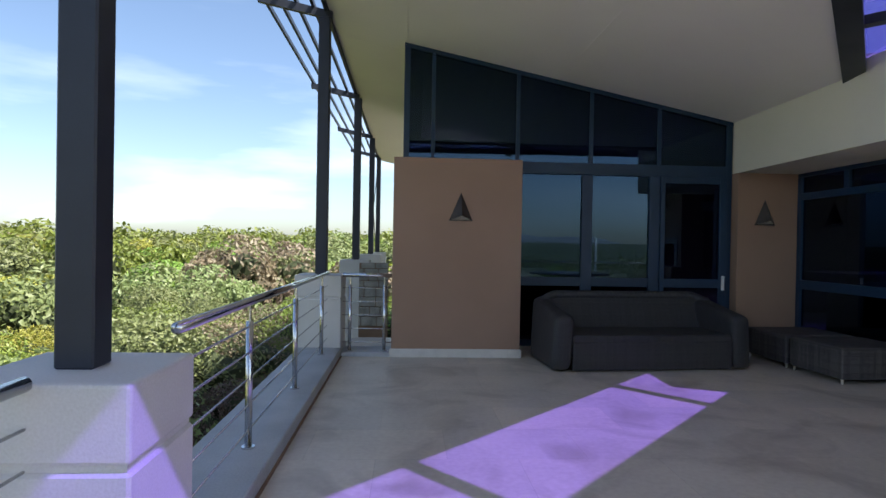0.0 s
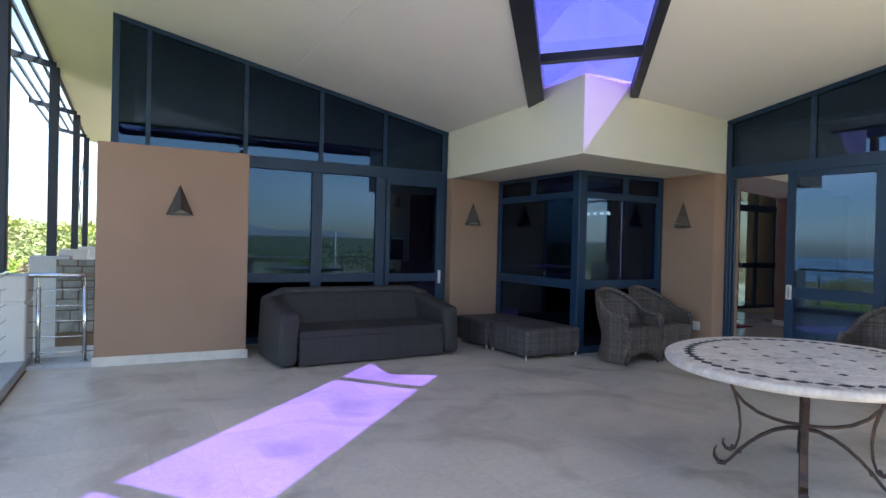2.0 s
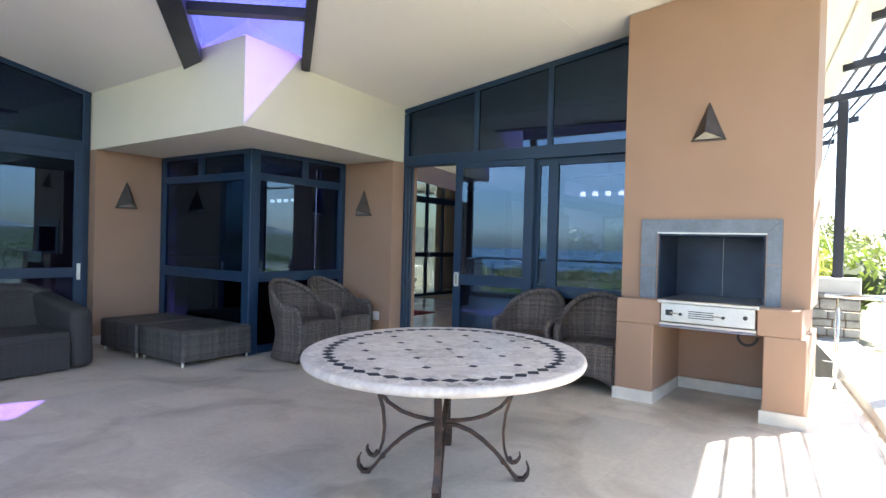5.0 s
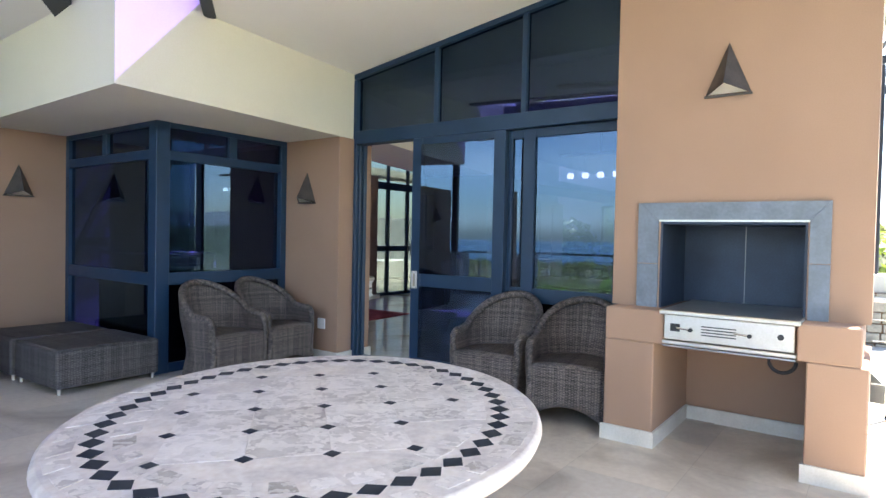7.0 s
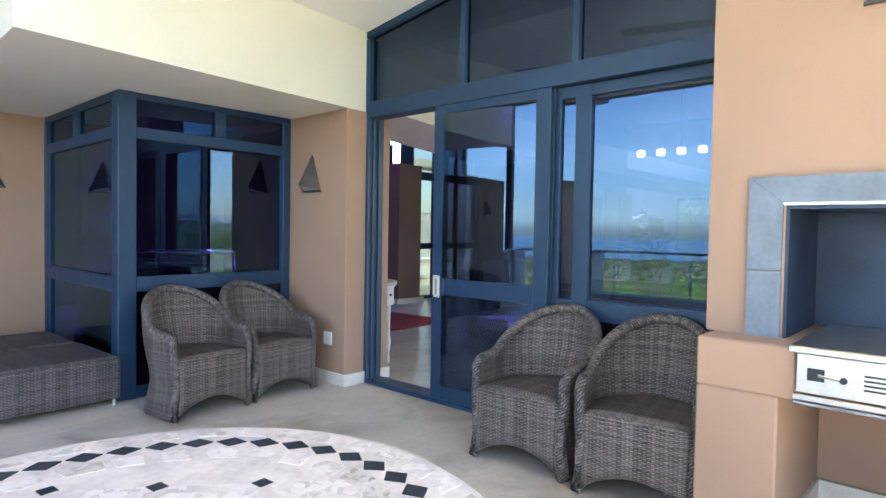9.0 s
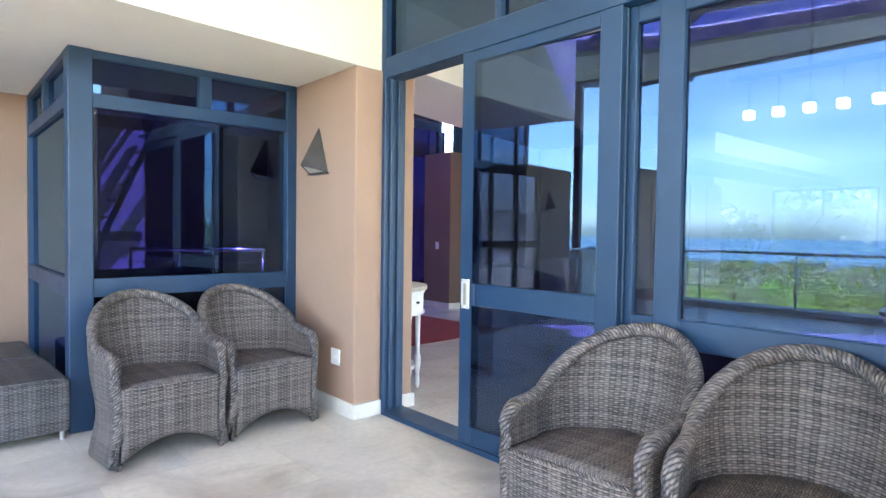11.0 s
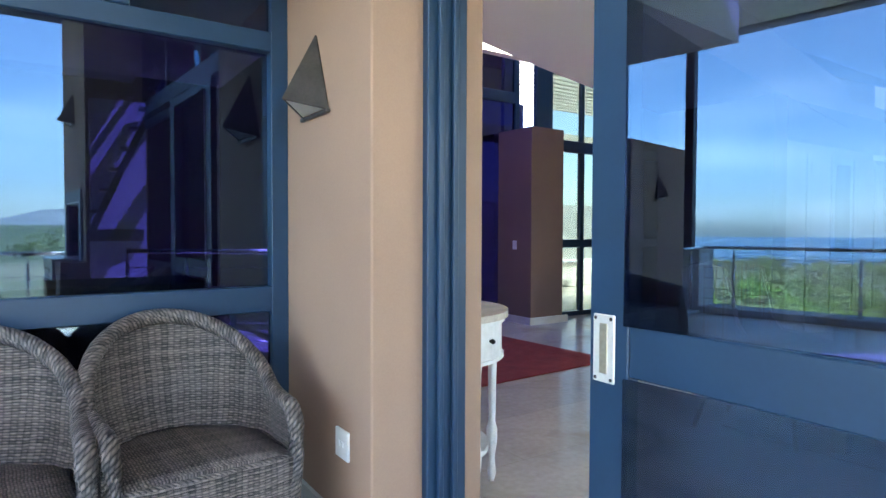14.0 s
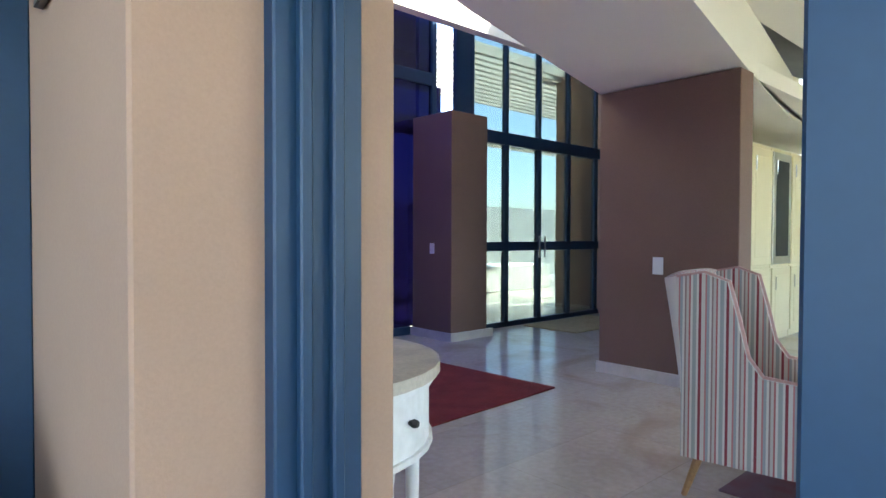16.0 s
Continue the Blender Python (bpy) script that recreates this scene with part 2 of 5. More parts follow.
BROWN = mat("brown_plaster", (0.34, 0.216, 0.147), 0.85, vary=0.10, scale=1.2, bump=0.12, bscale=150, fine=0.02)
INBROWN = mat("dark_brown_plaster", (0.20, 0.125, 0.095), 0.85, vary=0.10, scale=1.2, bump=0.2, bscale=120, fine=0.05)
CREAM = mat("cream_plaster", (0.74, 0.69, 0.55), 0.85, vary=0.06, scale=1.0, bump=0.15, bscale=90, fine=0.03)
CEIL = mat("ceiling_paint", (0.83, 0.80, 0.73), 0.8, vary=0.04, scale=0.7, fine=0.02, bscale=60)
WHITEP = mat("white_paint", (0.78, 0.77, 0.74), 0.6, vary=0.06, scale=2)
GREYP = mat("pier_plaster", (0.62, 0.60, 0.56), 0.85, vary=0.1, scale=2, bump=0.25, bscale=100, fine=0.05)
KERB = mat("kerb_screed", (0.42, 0.43, 0.43), 0.7, vary=0.2, scale=2.5, bump=0.2, fine=0.06)
GROUT = mat("brown_joint", (0.22, 0.14, 0.09), 0.9)
FRAME = mat("powder_coated_aluminium", (0.012, 0.037, 0.080), 0.42, vary=0.15, scale=4, fine=0.02, spec=0.4)
STEEL = mat("painted_steel", (0.018, 0.022, 0.035), 0.45, vary=0.2, scale=4, fine=0.03)
CHROME = mat("polished_steel", (0.62, 0.62, 0.63), 0.16, 1.0, vary=0.08, scale=6, fine=0.02)
SATIN = mat("satin_steel", (0.62, 0.59, 0.53), 0.34, 1.0, vary=0.08, scale=6, fine=0.04)
SKIRT = mat("marble_skirting", (0.66, 0.62, 0.55), 0.4, vary=0.14, scale=7, fine=0.05)
FLOOR = floor_mat("travertine_slabs", (0.62, 0.55, 0.45), (0.33, 0.275, 0.21), 0.61, 0.38)
INFLOOR = floor_mat("polished_travertine", (0.56, 0.51, 0.44), (0.38, 0.30, 0.22), 0.61, 0.14)
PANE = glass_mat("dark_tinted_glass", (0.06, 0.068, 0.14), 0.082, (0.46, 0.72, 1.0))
# same glass as PANE, with the corner's shade put into tint and coat
NORTHPANE = glass_mat("tinted_glass_painted_shade", (0.03, 0.034, 0.075), 0.062, (0.42, 0.70, 1.0))
PURPLE = glass_mat("purple_film_glass", (0.108, 0.066, 0.44), 0.012)
HALLP = glass_mat("hall_purple_glass", (0.11, 0.09, 0.40), 0.02)
DEEP = glass_mat("deep_purple_glass", (0.0012, 0.001, 0.008), 0.04)
CLEAR = glass_mat("clear_glass", (0.105, 0.13, 0.122), 0.03)
PLAIN = glass_mat("plain_window_glass", (0.75, 0.75, 0.73), 0.03)
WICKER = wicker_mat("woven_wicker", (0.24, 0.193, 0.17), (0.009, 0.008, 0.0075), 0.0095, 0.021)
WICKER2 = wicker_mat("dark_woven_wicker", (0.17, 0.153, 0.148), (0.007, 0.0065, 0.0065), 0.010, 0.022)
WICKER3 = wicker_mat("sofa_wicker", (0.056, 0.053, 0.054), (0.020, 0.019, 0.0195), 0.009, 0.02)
RUSTIC = mat("wrought_iron", (0.055, 0.045, 0.042), 0.5, 0.6, vary=0.5, scale=18, bump=0.4, col2=(0.12, 0.07, 0.05))
MOSAIC = mat("marble_mosaic", (0.68, 0.60, 0.52), 0.35, vary=0.2, scale=9, bscale=40, fine=0.08, col2=(0.5, 0.44, 0.4))
SLATE = mat("slate_surround", (0.165, 0.195, 0.235), 0.5, vary=0.35, scale=5, bump=0.4, bscale=40, fine=0.08)
DARKTILE = mat("black_slate_tile", (0.026, 0.031, 0.037), 0.6, vary=0.3, scale=20, spec=0.25)
SOOT = mat("steel_firebox", (0.030, 0.047, 0.08), 0.5, 0.3, vary=0.4, scale=3, fine=0.08)
LAMPM = mat("bronze_lamp_metal", (0.10, 0.088, 0.08), 0.42, 0.7, vary=0.3, scale=12)
LAMPG = mat("frosted_diffuser", (0.86, 0.84, 0.76), 0.4)
PLASTIC = mat("white_plastic", (0.78, 0.78, 0.76), 0.35, vary=0.03)
BLACK = mat("black_rubber", (0.012, 0.012, 0.013), 0.5)
WOOD = mat("light_oak", (0.42, 0.24, 0.10), 0.45, vary=0.35, scale=8)
REDRUG = mat("red_rug_pile", (0.19, 0.016, 0.016), 0.95, vary=0.3, scale=6, bump=0.8, bscale=300, fine=0.12)
JUTE = mat("jute_mat", (0.40, 0.31, 0.17), 0.95, vary=0.2, scale=12, bump=0.8, bscale=260, fine=0.1)
LAV = mat("pale_plaster", (0.66, 0.62, 0.62), 0.8, vary=0.05)
KITCH = mat("cream_cabinet_paint", (0.72, 0.63, 0.40), 0.45, vary=0.06)
STONE = mat("cladding_stone", (0.36, 0.34, 0.30), 0.85, vary=0.4, scale=5, bump=0.6, bscale=40, fine=0.1)
ROOFM = mat("grey_roof_sheet", (0.30, 0.31, 0.32), 0.5, vary=0.15)


# ---- mesh helpers ----
def part(name, bm, material, parent=None, label="", smooth=False):
    me = bpy.data.meshes.new(name)
    bm.normal_update()
    bm.to_mesh(me)
    bm.free()
    if smooth:
        me.polygons.foreach_set("use_smooth", [True] * len(me.polygons))
    me.materials.append(material)
    ob = new(name, me)
    if parent is not None:
        ob.parent = parent
    if label:
        tagged(ob, label=label)
    return ob


def thing(name, m, label, category, group="", kind=""):
    ob = new(name)
    ob.empty_display_size = 0.1
    ob.matrix_world = m
    return tagged(ob, label, category, group, kind)


def box(bm, x0, x1, y0, y1, z0, z1, bevel=0.0, seg=1):
    vs = [bm.verts.new((x, y, z)) for z in (z0, z1) for y in (y0, y1) for x in (x0, x1)]
    fs = [bm.faces.new([vs[i] for i in q]) for q in ((0, 2, 3, 1), (4, 5, 7, 6), (0, 1, 5, 4), (1, 3, 7, 5), (3, 2, 6, 7), (2, 0, 4, 6))]
    if bevel:
        es = list({e for f in fs for e in f.edges})
        bmesh.ops.bevel(bm, geom=es, offset=bevel, segments=seg, affect="EDGES", profile=0.5)
    return bm


def bx(x0, x1, y0, y1, z0, z1, bevel=0.0, seg=1):
    return box(bmesh.new(), x0, x1, y0, y1, z0, z1, bevel, seg)


def prism(pts, lo, hi, bm=None):
    """An upright prism over pts; lo and hi: heights or functions of x and y."""
    bm = bm or bmesh.new()
    f = lambda k, p: k(*p) if callable(k) else k
    a = [bm.verts.new((*p, f(lo, p))) for p in pts]
    b = [bm.verts.new((*p, f(hi, p))) for p in pts]
    bm.faces.new(a[::-1])
    bm.faces.new(b)
    for i in range(len(pts)):
        j = (i + 1) % len(pts)
        bm.faces.new((a[i], a[j], b[j], b[i]))
    bmesh.ops.recalc_face_normals(bm, faces=bm.faces)
    return bm


def tube(pts, r, n=8, bm=None, uv=False):
    """A round bar along pts; r: a radius or one for each point."""
    bm = bm or bmesh.new()
    pts = [Vector(p) for p in pts]
    rings = []
    up = Vector((0.013, 0.021, 1))
    for i, p in enumerate(pts):
        d = (pts[min(i + 1, len(pts) - 1)] - pts[max(i - 1, 0)]).normalized()
        s = d.cross(up)
        if s.length < 0.08:
            s = d.cross(Vector((1, 0.05, 0)))
        s.normalize()
        t = s.cross(d).normalized()
        k = r[i] if isinstance(r, (list, tuple)) else r
        rings.append([bm.verts.new(p + k * (math.cos(a) * s + math.sin(a) * t)) for a in (2 * math.pi * j / n for j in range(n))])
    for a, b in zip(rings, rings[1:]):
        for j in range(n):
            bm.faces.new((a[j], a[(j + 1) % n], b[(j + 1) % n], b[j]))
    bm.faces.new(rings[0][::-1])
    bm.faces.new(rings[-1])
    bmesh.ops.recalc_face_normals(bm, faces=bm.faces)
    if uv:
        run = [0.0]
        for p, q in zip(pts, pts[1:]):
            run.append(run[-1] + (q - p).length)
        where = {v: (run[i], j) for i, ring in enumerate(rings) for j, v in enumerate(ring)}
        lay = bm.loops.layers.uv.verify()
        for f in bm.faces:
            js = [where[lp.vert][1] for lp in f.loops]
            for lp in f.loops:
                u, j = where[lp.vert]
                j = n if j == 0 and max(js) == n - 1 else j
                lp[lay].uv = (j * 0.022 + u * 0.5, u * 0.55 + j * 0.006)
    return bm


def surface(rows, uvs, thick=0.0):
    """A sheet through rows of points, with UVs in metres; thick: its second side lies so far along the sheet's normal."""
    bm = bmesh.new()
    lay = bm.loops.layers.uv.new("UVMap")
    R, C = len(rows), len(rows[0])
    P = [[Vector(p) for p in r] for r in rows]

    def normal(i, j):
        du = P[i][min(j + 1, C - 1)] - P[i][max(j - 1, 0)]
        dv = P[min(i + 1, R - 1)][j] - P[max(i - 1, 0)][j]
        n = du.cross(dv)
        return n.normalized() if n.length > 1e-9 else Vector((0, 0, 1))
    front = [[bm.verts.new(p) for p in r] for r in P]
    back = [[bm.verts.new(P[i][j] + normal(i, j) * thick) for j in range(C)] for i in range(R)] if thick else None

    def quad(vs, keys):
        f = bm.faces.new(vs)
        for lp, (a, b) in zip(f.loops, keys):
            lp[lay].uv = uvs[a][b]
    for i in range(R - 1):
        for j in range(C - 1):
            k = ((i, j), (i, j + 1), (i + 1, j + 1), (i + 1, j))
            quad([front[a][b] for a, b in k], k)
            if thick:
                quad([back[a][b] for a, b in k[::-1]], k[::-1])
    if thick:
        loop = [(0, j) for j in range(C)] + [(i, C - 1) for i in range(1, R)] + [(R - 1, j) for j in range(C - 2, -1, -1)] + [(i, 0) for i in range(R - 2, 0, -1)]
        for p, q in zip(loop, loop[1:] + loop[:1]):
            quad([front[q[0]][q[1]], front[p[0]][p[1]], back[p[0]][p[1]], back[q[0]][q[1]]], (q, p, p, q))
        bmesh.ops.recalc_face_normals(bm, faces=bm.faces)
    return bm


def box_uv(bm, k=1.0):
    """UVs in metres by each face's main direction."""
    lay = bm.loops.layers.uv.verify()
    bm.normal_update()
    for f in bm.faces:
        n = f.normal
        ax = max(range(3), key=lambda i: abs(n[i]))
        for lp in f.loops:
            c = lp.vert.co
            lp[lay].uv = ((c.y, c.z), (c.x, c.z), (c.x, c.y))[ax]
    return bm


def structure(name, bm, material, label, category):
    return tagged(part(name, bm, material), label, category, kind="structure")


# ---- plan ----
XB, YA = 7.33, 8.0            # the planes of the two window walls
SOFFIT = 2.42


def roof_a(x, y=0):
    return 4.107 - 0.207 * x


def roof_b(x, y=0):
    return 3.862 - 0.147 * y


def south(x):
    """The bowed southern edge of the roof."""
    return -1.19 + 0.09 * x + 0.0045 * x * x


# ---- floors ----
structure("floor_terrace", prism([(-0.6, 8.6)] + [(-0.6, south(-0.6) + 0.2)] + [(x, south(x) + 0.2) for x in (0, 1.5, 3, 4.5, 6, 7.5, 9)] + [(9, 8.6)], -0.3, 0.0), FLOOR, "grey-beige travertine terrace floor, honed and stained", "floor")
structure("floor_inside", prism([(7.42, 1.3), (21, 1.3), (21, 20), (0.3, 20), (0.3, 8.2), (4.9, 8.2), (5.7, 8.0), (5.7, 6.0), (7.42, 6.0)], -0.28, 0.004), INFLOOR, "polished beige travertine floor indoors", "floor")
kerb = structure("kerb_west", bx(-1.12, -0.604, south(-0.6) - 0.4, 7.74, -0.6, 0.10, 0.008), KERB, "grey screeded kerb along the terrace edge", "kerb")
part("joint", bx(-0.605, -0.588, south(-0.6), 7.1, 0.0, 0.012), GROUT, kerb, "brown sealant joint")
structure("kerb_north", bx(-0.6, 0.0, 7.12, 7.6, -0.3, 0.05, 0.008), KERB, "low grey kerb under a short railing", "kerb")
bm = bmesh.new()
xs = [-0.6 + 0.8 * i for i in range(22)]
prism([(x, south(x) + 0.21) for x in xs] + [(x, south(x) - 0.35) for x in xs[::-1]], -0.6, 0.10, bm)
structure("kerb_south", bm, KERB, "grey screeded kerb along the bowed terrace edge", "kerb")

# ---- walls ----
def skirting(name, pts, h=0.1, t=0.018):
    """A stone skirting in front of a wall that is seen on the right hand of the way along pts."""
    bm = bmesh.new()
    for (x0, y0), (x1, y1) in zip(pts, pts[1:]):
        d = Vector((x1 - x0, y1 - y0)).normalized()
        n = Vector((d.y, -d.x)) * t
        e = d * t
        prism([(x0 - e.x * 0, y0), (x1, y1), (x1 + n.x + e.x, y1 + n.y + e.y), (x0 + n.x - e.x, y0 + n.y - e.y)], 0.0, h, bm)
    structure(name, bm, SKIRT, "pale marble skirting along the wall foot", "skirting")


structure("wall_west_panel", bx(0.0, 1.57, 7.12, 7.9, 0, 2.42, 0.006), BROWN, "brown plastered wall block beside the windows", "wall")
skirting("skirting_west_panel", [(1.57, 7.119), (0.0, 7.119)][::-1])
structure("wall_north_pier", bx(4.68, 5.60, 7.80, 8.2, 0, SOFFIT, 0.005), BROWN, "brown plastered wall beside the corner bay", "wall")
skirting("skirting_north_pier", [(4.68, 7.80), (5.46, 7.80)])
structure("wall_east_pier", bx(7.07, 7.57, 5.01, 5.96, 0, SOFFIT, 0.006), BROWN, "brown plastered wall between bay and sliding door", "wall")
skirting("skirting_east_pier", [(7.07, 5.80), (7.07, 5.01), (7.29, 5.01)])
skirting("skirting_door_reveal", [(7.44, 5.01), (7.57, 5.01), (7.57, 5.8)])
beam = structure("beam_corner", prism([(4.62, 4.75), (7.36, 5.03), (7.36, 8.3), (4.70, 8.3)], SOFFIT, lambda x, y: 3.27 if x < 4.7 and y < 5 else 3.25), CREAM, "cream plastered bulkhead over the corner bay", "beam")

bm = bmesh.new()
vs = [bm.verts.new(p) for p in ((4.63, 4.76, 3.272), (6.0, 4.89, 3.262), (6.0, 6.2, 3.255), (4.68, 6.2, 3.255), (5.15, 5.3, 3.40), (6.0, 5.9, 3.42))]
for q in ((0, 1, 4), (1, 5, 4), (1, 2, 5), (0, 4, 3), (4, 5, 2, 3), (3, 2, 1, 0)):
    bm.faces.new([vs[i] for i in q])
bmesh.ops.recalc_face_normals(bm, faces=bm.faces)
part("coping", bm, WHITEP, beam, "white sloped coping under the skylight")

# ---- ceilings, roof and skylight ----
TH = 0.16
ceil_a = [(-0.85, -0.96), (4.756, 5.81), (4.756, 8.3), (-0.85, 8.3)]
structure("ceiling_west", prism(ceil_a, roof_a, lambda x, y: roof_a(x) + TH), CEIL, "cream painted sloping ceiling", "ceiling")
structure("ceiling_north", prism([(-0.85, 8.31), (4.756, 8.31), (4.756, 21), (-0.85, 21)], lambda x, y: roof_a(x) + 0.002, lambda x, y: roof_a(x) + TH), CEIL, "cream painted sloping ceiling under the roof overhang", "ceiling")
xs = [0.55, 2, 3.5, 5, 6.5, 8, 9.5, 11, 12.5, 14, 15.5, 17, 18.5, 20]
ceil_b = [(x, south(x)) for x in xs] + [(20, 5.14), (5.79, 5.14), (5.44, 4.79), (0.53, -1.21)]
structure("ceiling_south", prism(ceil_b, roof_b, lambda x, y: roof_b(x, y) + TH), CEIL, "cream painted sloping ceiling", "ceiling")
structure("roof_corner", prism([(4.758, 5.9), (5.8, 5.1), (20, 5.1), (20, 6.4), (11.6, 7.1), (7.2, 8.3), (7.2, 12.8), (4.758, 12.8)], 3.3, 3.42), ROOFM, "grey sheet roof over the inner rooms", "roof")
for nm, pts, fn in (("seam_west", [(2.2, 4.4), (2.2, 7.95)], roof_a), ("seam_south", [(4.6, 2.4), (7.3, 2.4)], roof_b), ("seam_mid", [(0.13, 2.0), (0.13, 8.0)], roof_a)):
    structure("ceiling_" + nm, tube([(x, y, fn(x, y) - 0.001) for x, y in pts], 0.004, 5), CEIL, "thin joint line in the ceiling board", "trim")

skylight = thing("skylight", pose(0, 0, 0), "purple-tinted glass skylight between dark steel rafters", "skylight", kind="structure")


def sky_edge(s, side, lift=0.0):
    """A point on the skylight's left (0) or right (1) edge, s metres out from the bulkhead."""
    return Vector((4.756 - 0.9 * s, 5.816 - 1.088 * s, roof_a(4.756 - 0.9 * s) + lift)) if side == 0 else Vector((5.44 - 0.9 * s, 4.79 - 1.1 * s, roof_b(0, 4.79 - 1.1 * s) + lift))


def beam_between(a, b, w, lo, hi, over=Vector((0, 0, 1))):
    """A straight beam from a to b, w wide, from lo below to hi above the line."""
    d = (b - a).normalized()
    s = d.cross(over).normalized() * (w / 2)
    bm = bmesh.new()
    vs = [bm.verts.new(p + k * s + Vector((0, 0, h))) for p in (a, b) for k in (-1, 1) for h in (lo, hi)]
    for q in ((0, 1, 3, 2), (4, 6, 7, 5), (0, 4, 5, 1), (2, 3, 7, 6), (1, 5, 7, 3), (0, 2, 6, 4)):
        bm.faces.new([vs[i] for i in q])
    bmesh.ops.recalc_face_normals(bm, faces=bm.faces)
    return bm


inward = Vector((1, -1, 0)).normalized() * 0.06
for side in (0, 1):
    a, b = sky_edge(0.0, side), sky_edge(5.9, side)
    o = 0.25 * inward if side == 0 else -0.75 * inward
    part("rafter", beam_between(a + o, b + o, 0.20 if side == 0 else 0.09, -0.03, 0.10), STEEL, skylight)
for s in (0.80, 2.82, 4.6, 5.85):
    a, b = sky_edge(s + 0.06, 0), sky_edge(s - 0.06, 1)
    part("crossbar", beam_between(a + inward, b - inward, 0.12, 0.02, 0.10), STEEL, skylight)
prev = 0.0
for s in (0.80, 2.82, 4.6, 5.85):
    q = [sky_edge(prev + 0.06, 0, 0.11), sky_edge(s + 0.06, 0, 0.11), sky_edge(s - 0.06, 1, 0.11), sky_edge(max(prev - 0.06, 0), 1, 0.11)]
    bm = bmesh.new()
    bm.faces.new([bm.verts.new(p) for p in q])
    bmesh.ops.solidify(bm, geom=list(bm.faces), thickness=0.008)
    part("pane", bm, PURPLE, skylight)
    prev = s + 0.004
# the glass goes on over the bulkhead's corner
bm = bmesh.new()
bm.faces.new([bm.verts.new(p) for p in (sky_edge(0.056, 0, 0.11), sky_edge(-0.004, 1, 0.11), Vector((6.2, 5.6, 3.6)), Vector((5.5, 6.6, 3.6)))])
bmesh.ops.solidify(bm, geom=list(bm.faces), thickness=0.008)
part("pane", bm, PURPLE, skylight)


# ---- glazed walls ----
def glazing(name, m, bars, panes, label, glass=PANE, depth=0.07):
    """A window wall. m: its frame (x along it, y inward, z up). bars: (u0, u1, v0, v1) or with y0, y1; panes: rectangles or polygons."""
    w = tagged(new(name), label, "window", kind="structure")
    w.matrix_world = m
    for b in bars:
        u0, u1, v0, v1 = b[:4]
        y0, y1 = b[4:6] if len(b) > 4 else (-depth / 2, depth / 2)
        if u1 - u0 > v1 - v0:
            y0, y1 = y0 + 0.003, y1 - 0.003
        part("window_frame", bx(u0, u1, y0, y1, v0, v1, 0.004), FRAME, w)
    for p in panes:
        y = skew = 0.0
        if isinstance(p[0], (int, float)):
            u0, u1, v0, v1 = p[:4]
            y = p[4] if len(p) > 4 else 0.0
            skew = p[5] if len(p) > 5 else 0.0
            p = [(u0, v0), (u1, v0), (u1, v1), (u0, v1)]
        bm = bmesh.new()
        uc = sum(u for u, v in p) / len(p)
        bm.faces.new([bm.verts.new((u, y + skew * (u - uc), v)) for u, v in p])
        bmesh.ops.recalc_face_normals(bm, faces=bm.faces)
        bmesh.ops.solidify(bm, geom=list(bm.faces), thickness=0.006)
        part("pane", bm, glass, w)
    return w


def slope_bar(parent, a, b, w, depth=0.09):
    bm = bmesh.new()
    (u0, v0), (u1, v1) = a, b
    vs = [bm.verts.new((u, y, v)) for u, v in ((u0, v0 - w), (u1, v1 - w), (u1, v1), (u0, v0)) for y in (-depth / 2, depth / 2)]
    for q in ((0, 2, 4, 6), (7, 5, 3, 1), (0, 1, 3, 2), (2, 3, 5, 4), (4, 5, 7, 6), (6, 7, 1, 0)):
        bm.faces.new([vs[i] for i in q])
    bmesh.ops.recalc_face_normals(bm, faces=bm.faces)
    part("window_frame", bm, FRAME, parent)


# north wall: u = x
ra = lambda x: roof_a(x) - 0.003
cols = [0.15, 0.50, 1.66, 2.68, 3.64, 4.66]
bars = [(0.10, 0.18, 2.42, ra(0.18)), (4.60, 4.68, 0, ra(4.68)), (0.18, 4.60, 2.36, 2.52, -0.05, 0.05), (1.58, 4.60, 0.0, 0.09),
        (1.60, 1.70, 0.09, 2.36), (2.56, 2.71, 0.09, 2.36), (3.51, 3.66, 0.09, 2.36), (1.70, 2.56, 0.83, 0.95), (2.71, 3.51, 0.83, 0.95),
        (3.66, 4.56, 0.83, 0.95, -0.07, -0.02), (4.50, 4.60, 0.09, 2.36, -0.07, -0.02), (3.66, 3.72, 0.09, 2.36, -0.07, -0.02), (3.72, 4.5, 2.27, 2.36, -0.07, -0.02)]
bars += [(c - 0.025, c + 0.025, 2.52, ra(c + 0.03) - 0.03) for c in cols[1:5]]
panes = [(1.70, 2.56, 0.95, 2.36), (2.71, 3.51, 0.95, 2.36), (1.70, 2.56, 0.09, 0.83), (2.71, 3.51, 0.09, 0.83), (3.72, 4.50, 0.95, 2.27, -0.04), (3.72, 4.50, 0.09, 0.83, -0.04)]
panes += [[(a, 2.52), (b, 2.52), (b, ra(b)), (a, ra(a))] for a, b in zip(cols, cols[1:])]
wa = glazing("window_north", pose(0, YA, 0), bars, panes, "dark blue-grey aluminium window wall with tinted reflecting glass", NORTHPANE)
slope_bar(wa, (0.10, ra(0.10)), (4.68, ra(4.68)), 0.05)
part("door_handle", bx(4.53, 4.57, -0.095, -0.07, 0.80, 1.0, 0.004), PLASTIC, wa, "pale flush pull on the sliding panel")

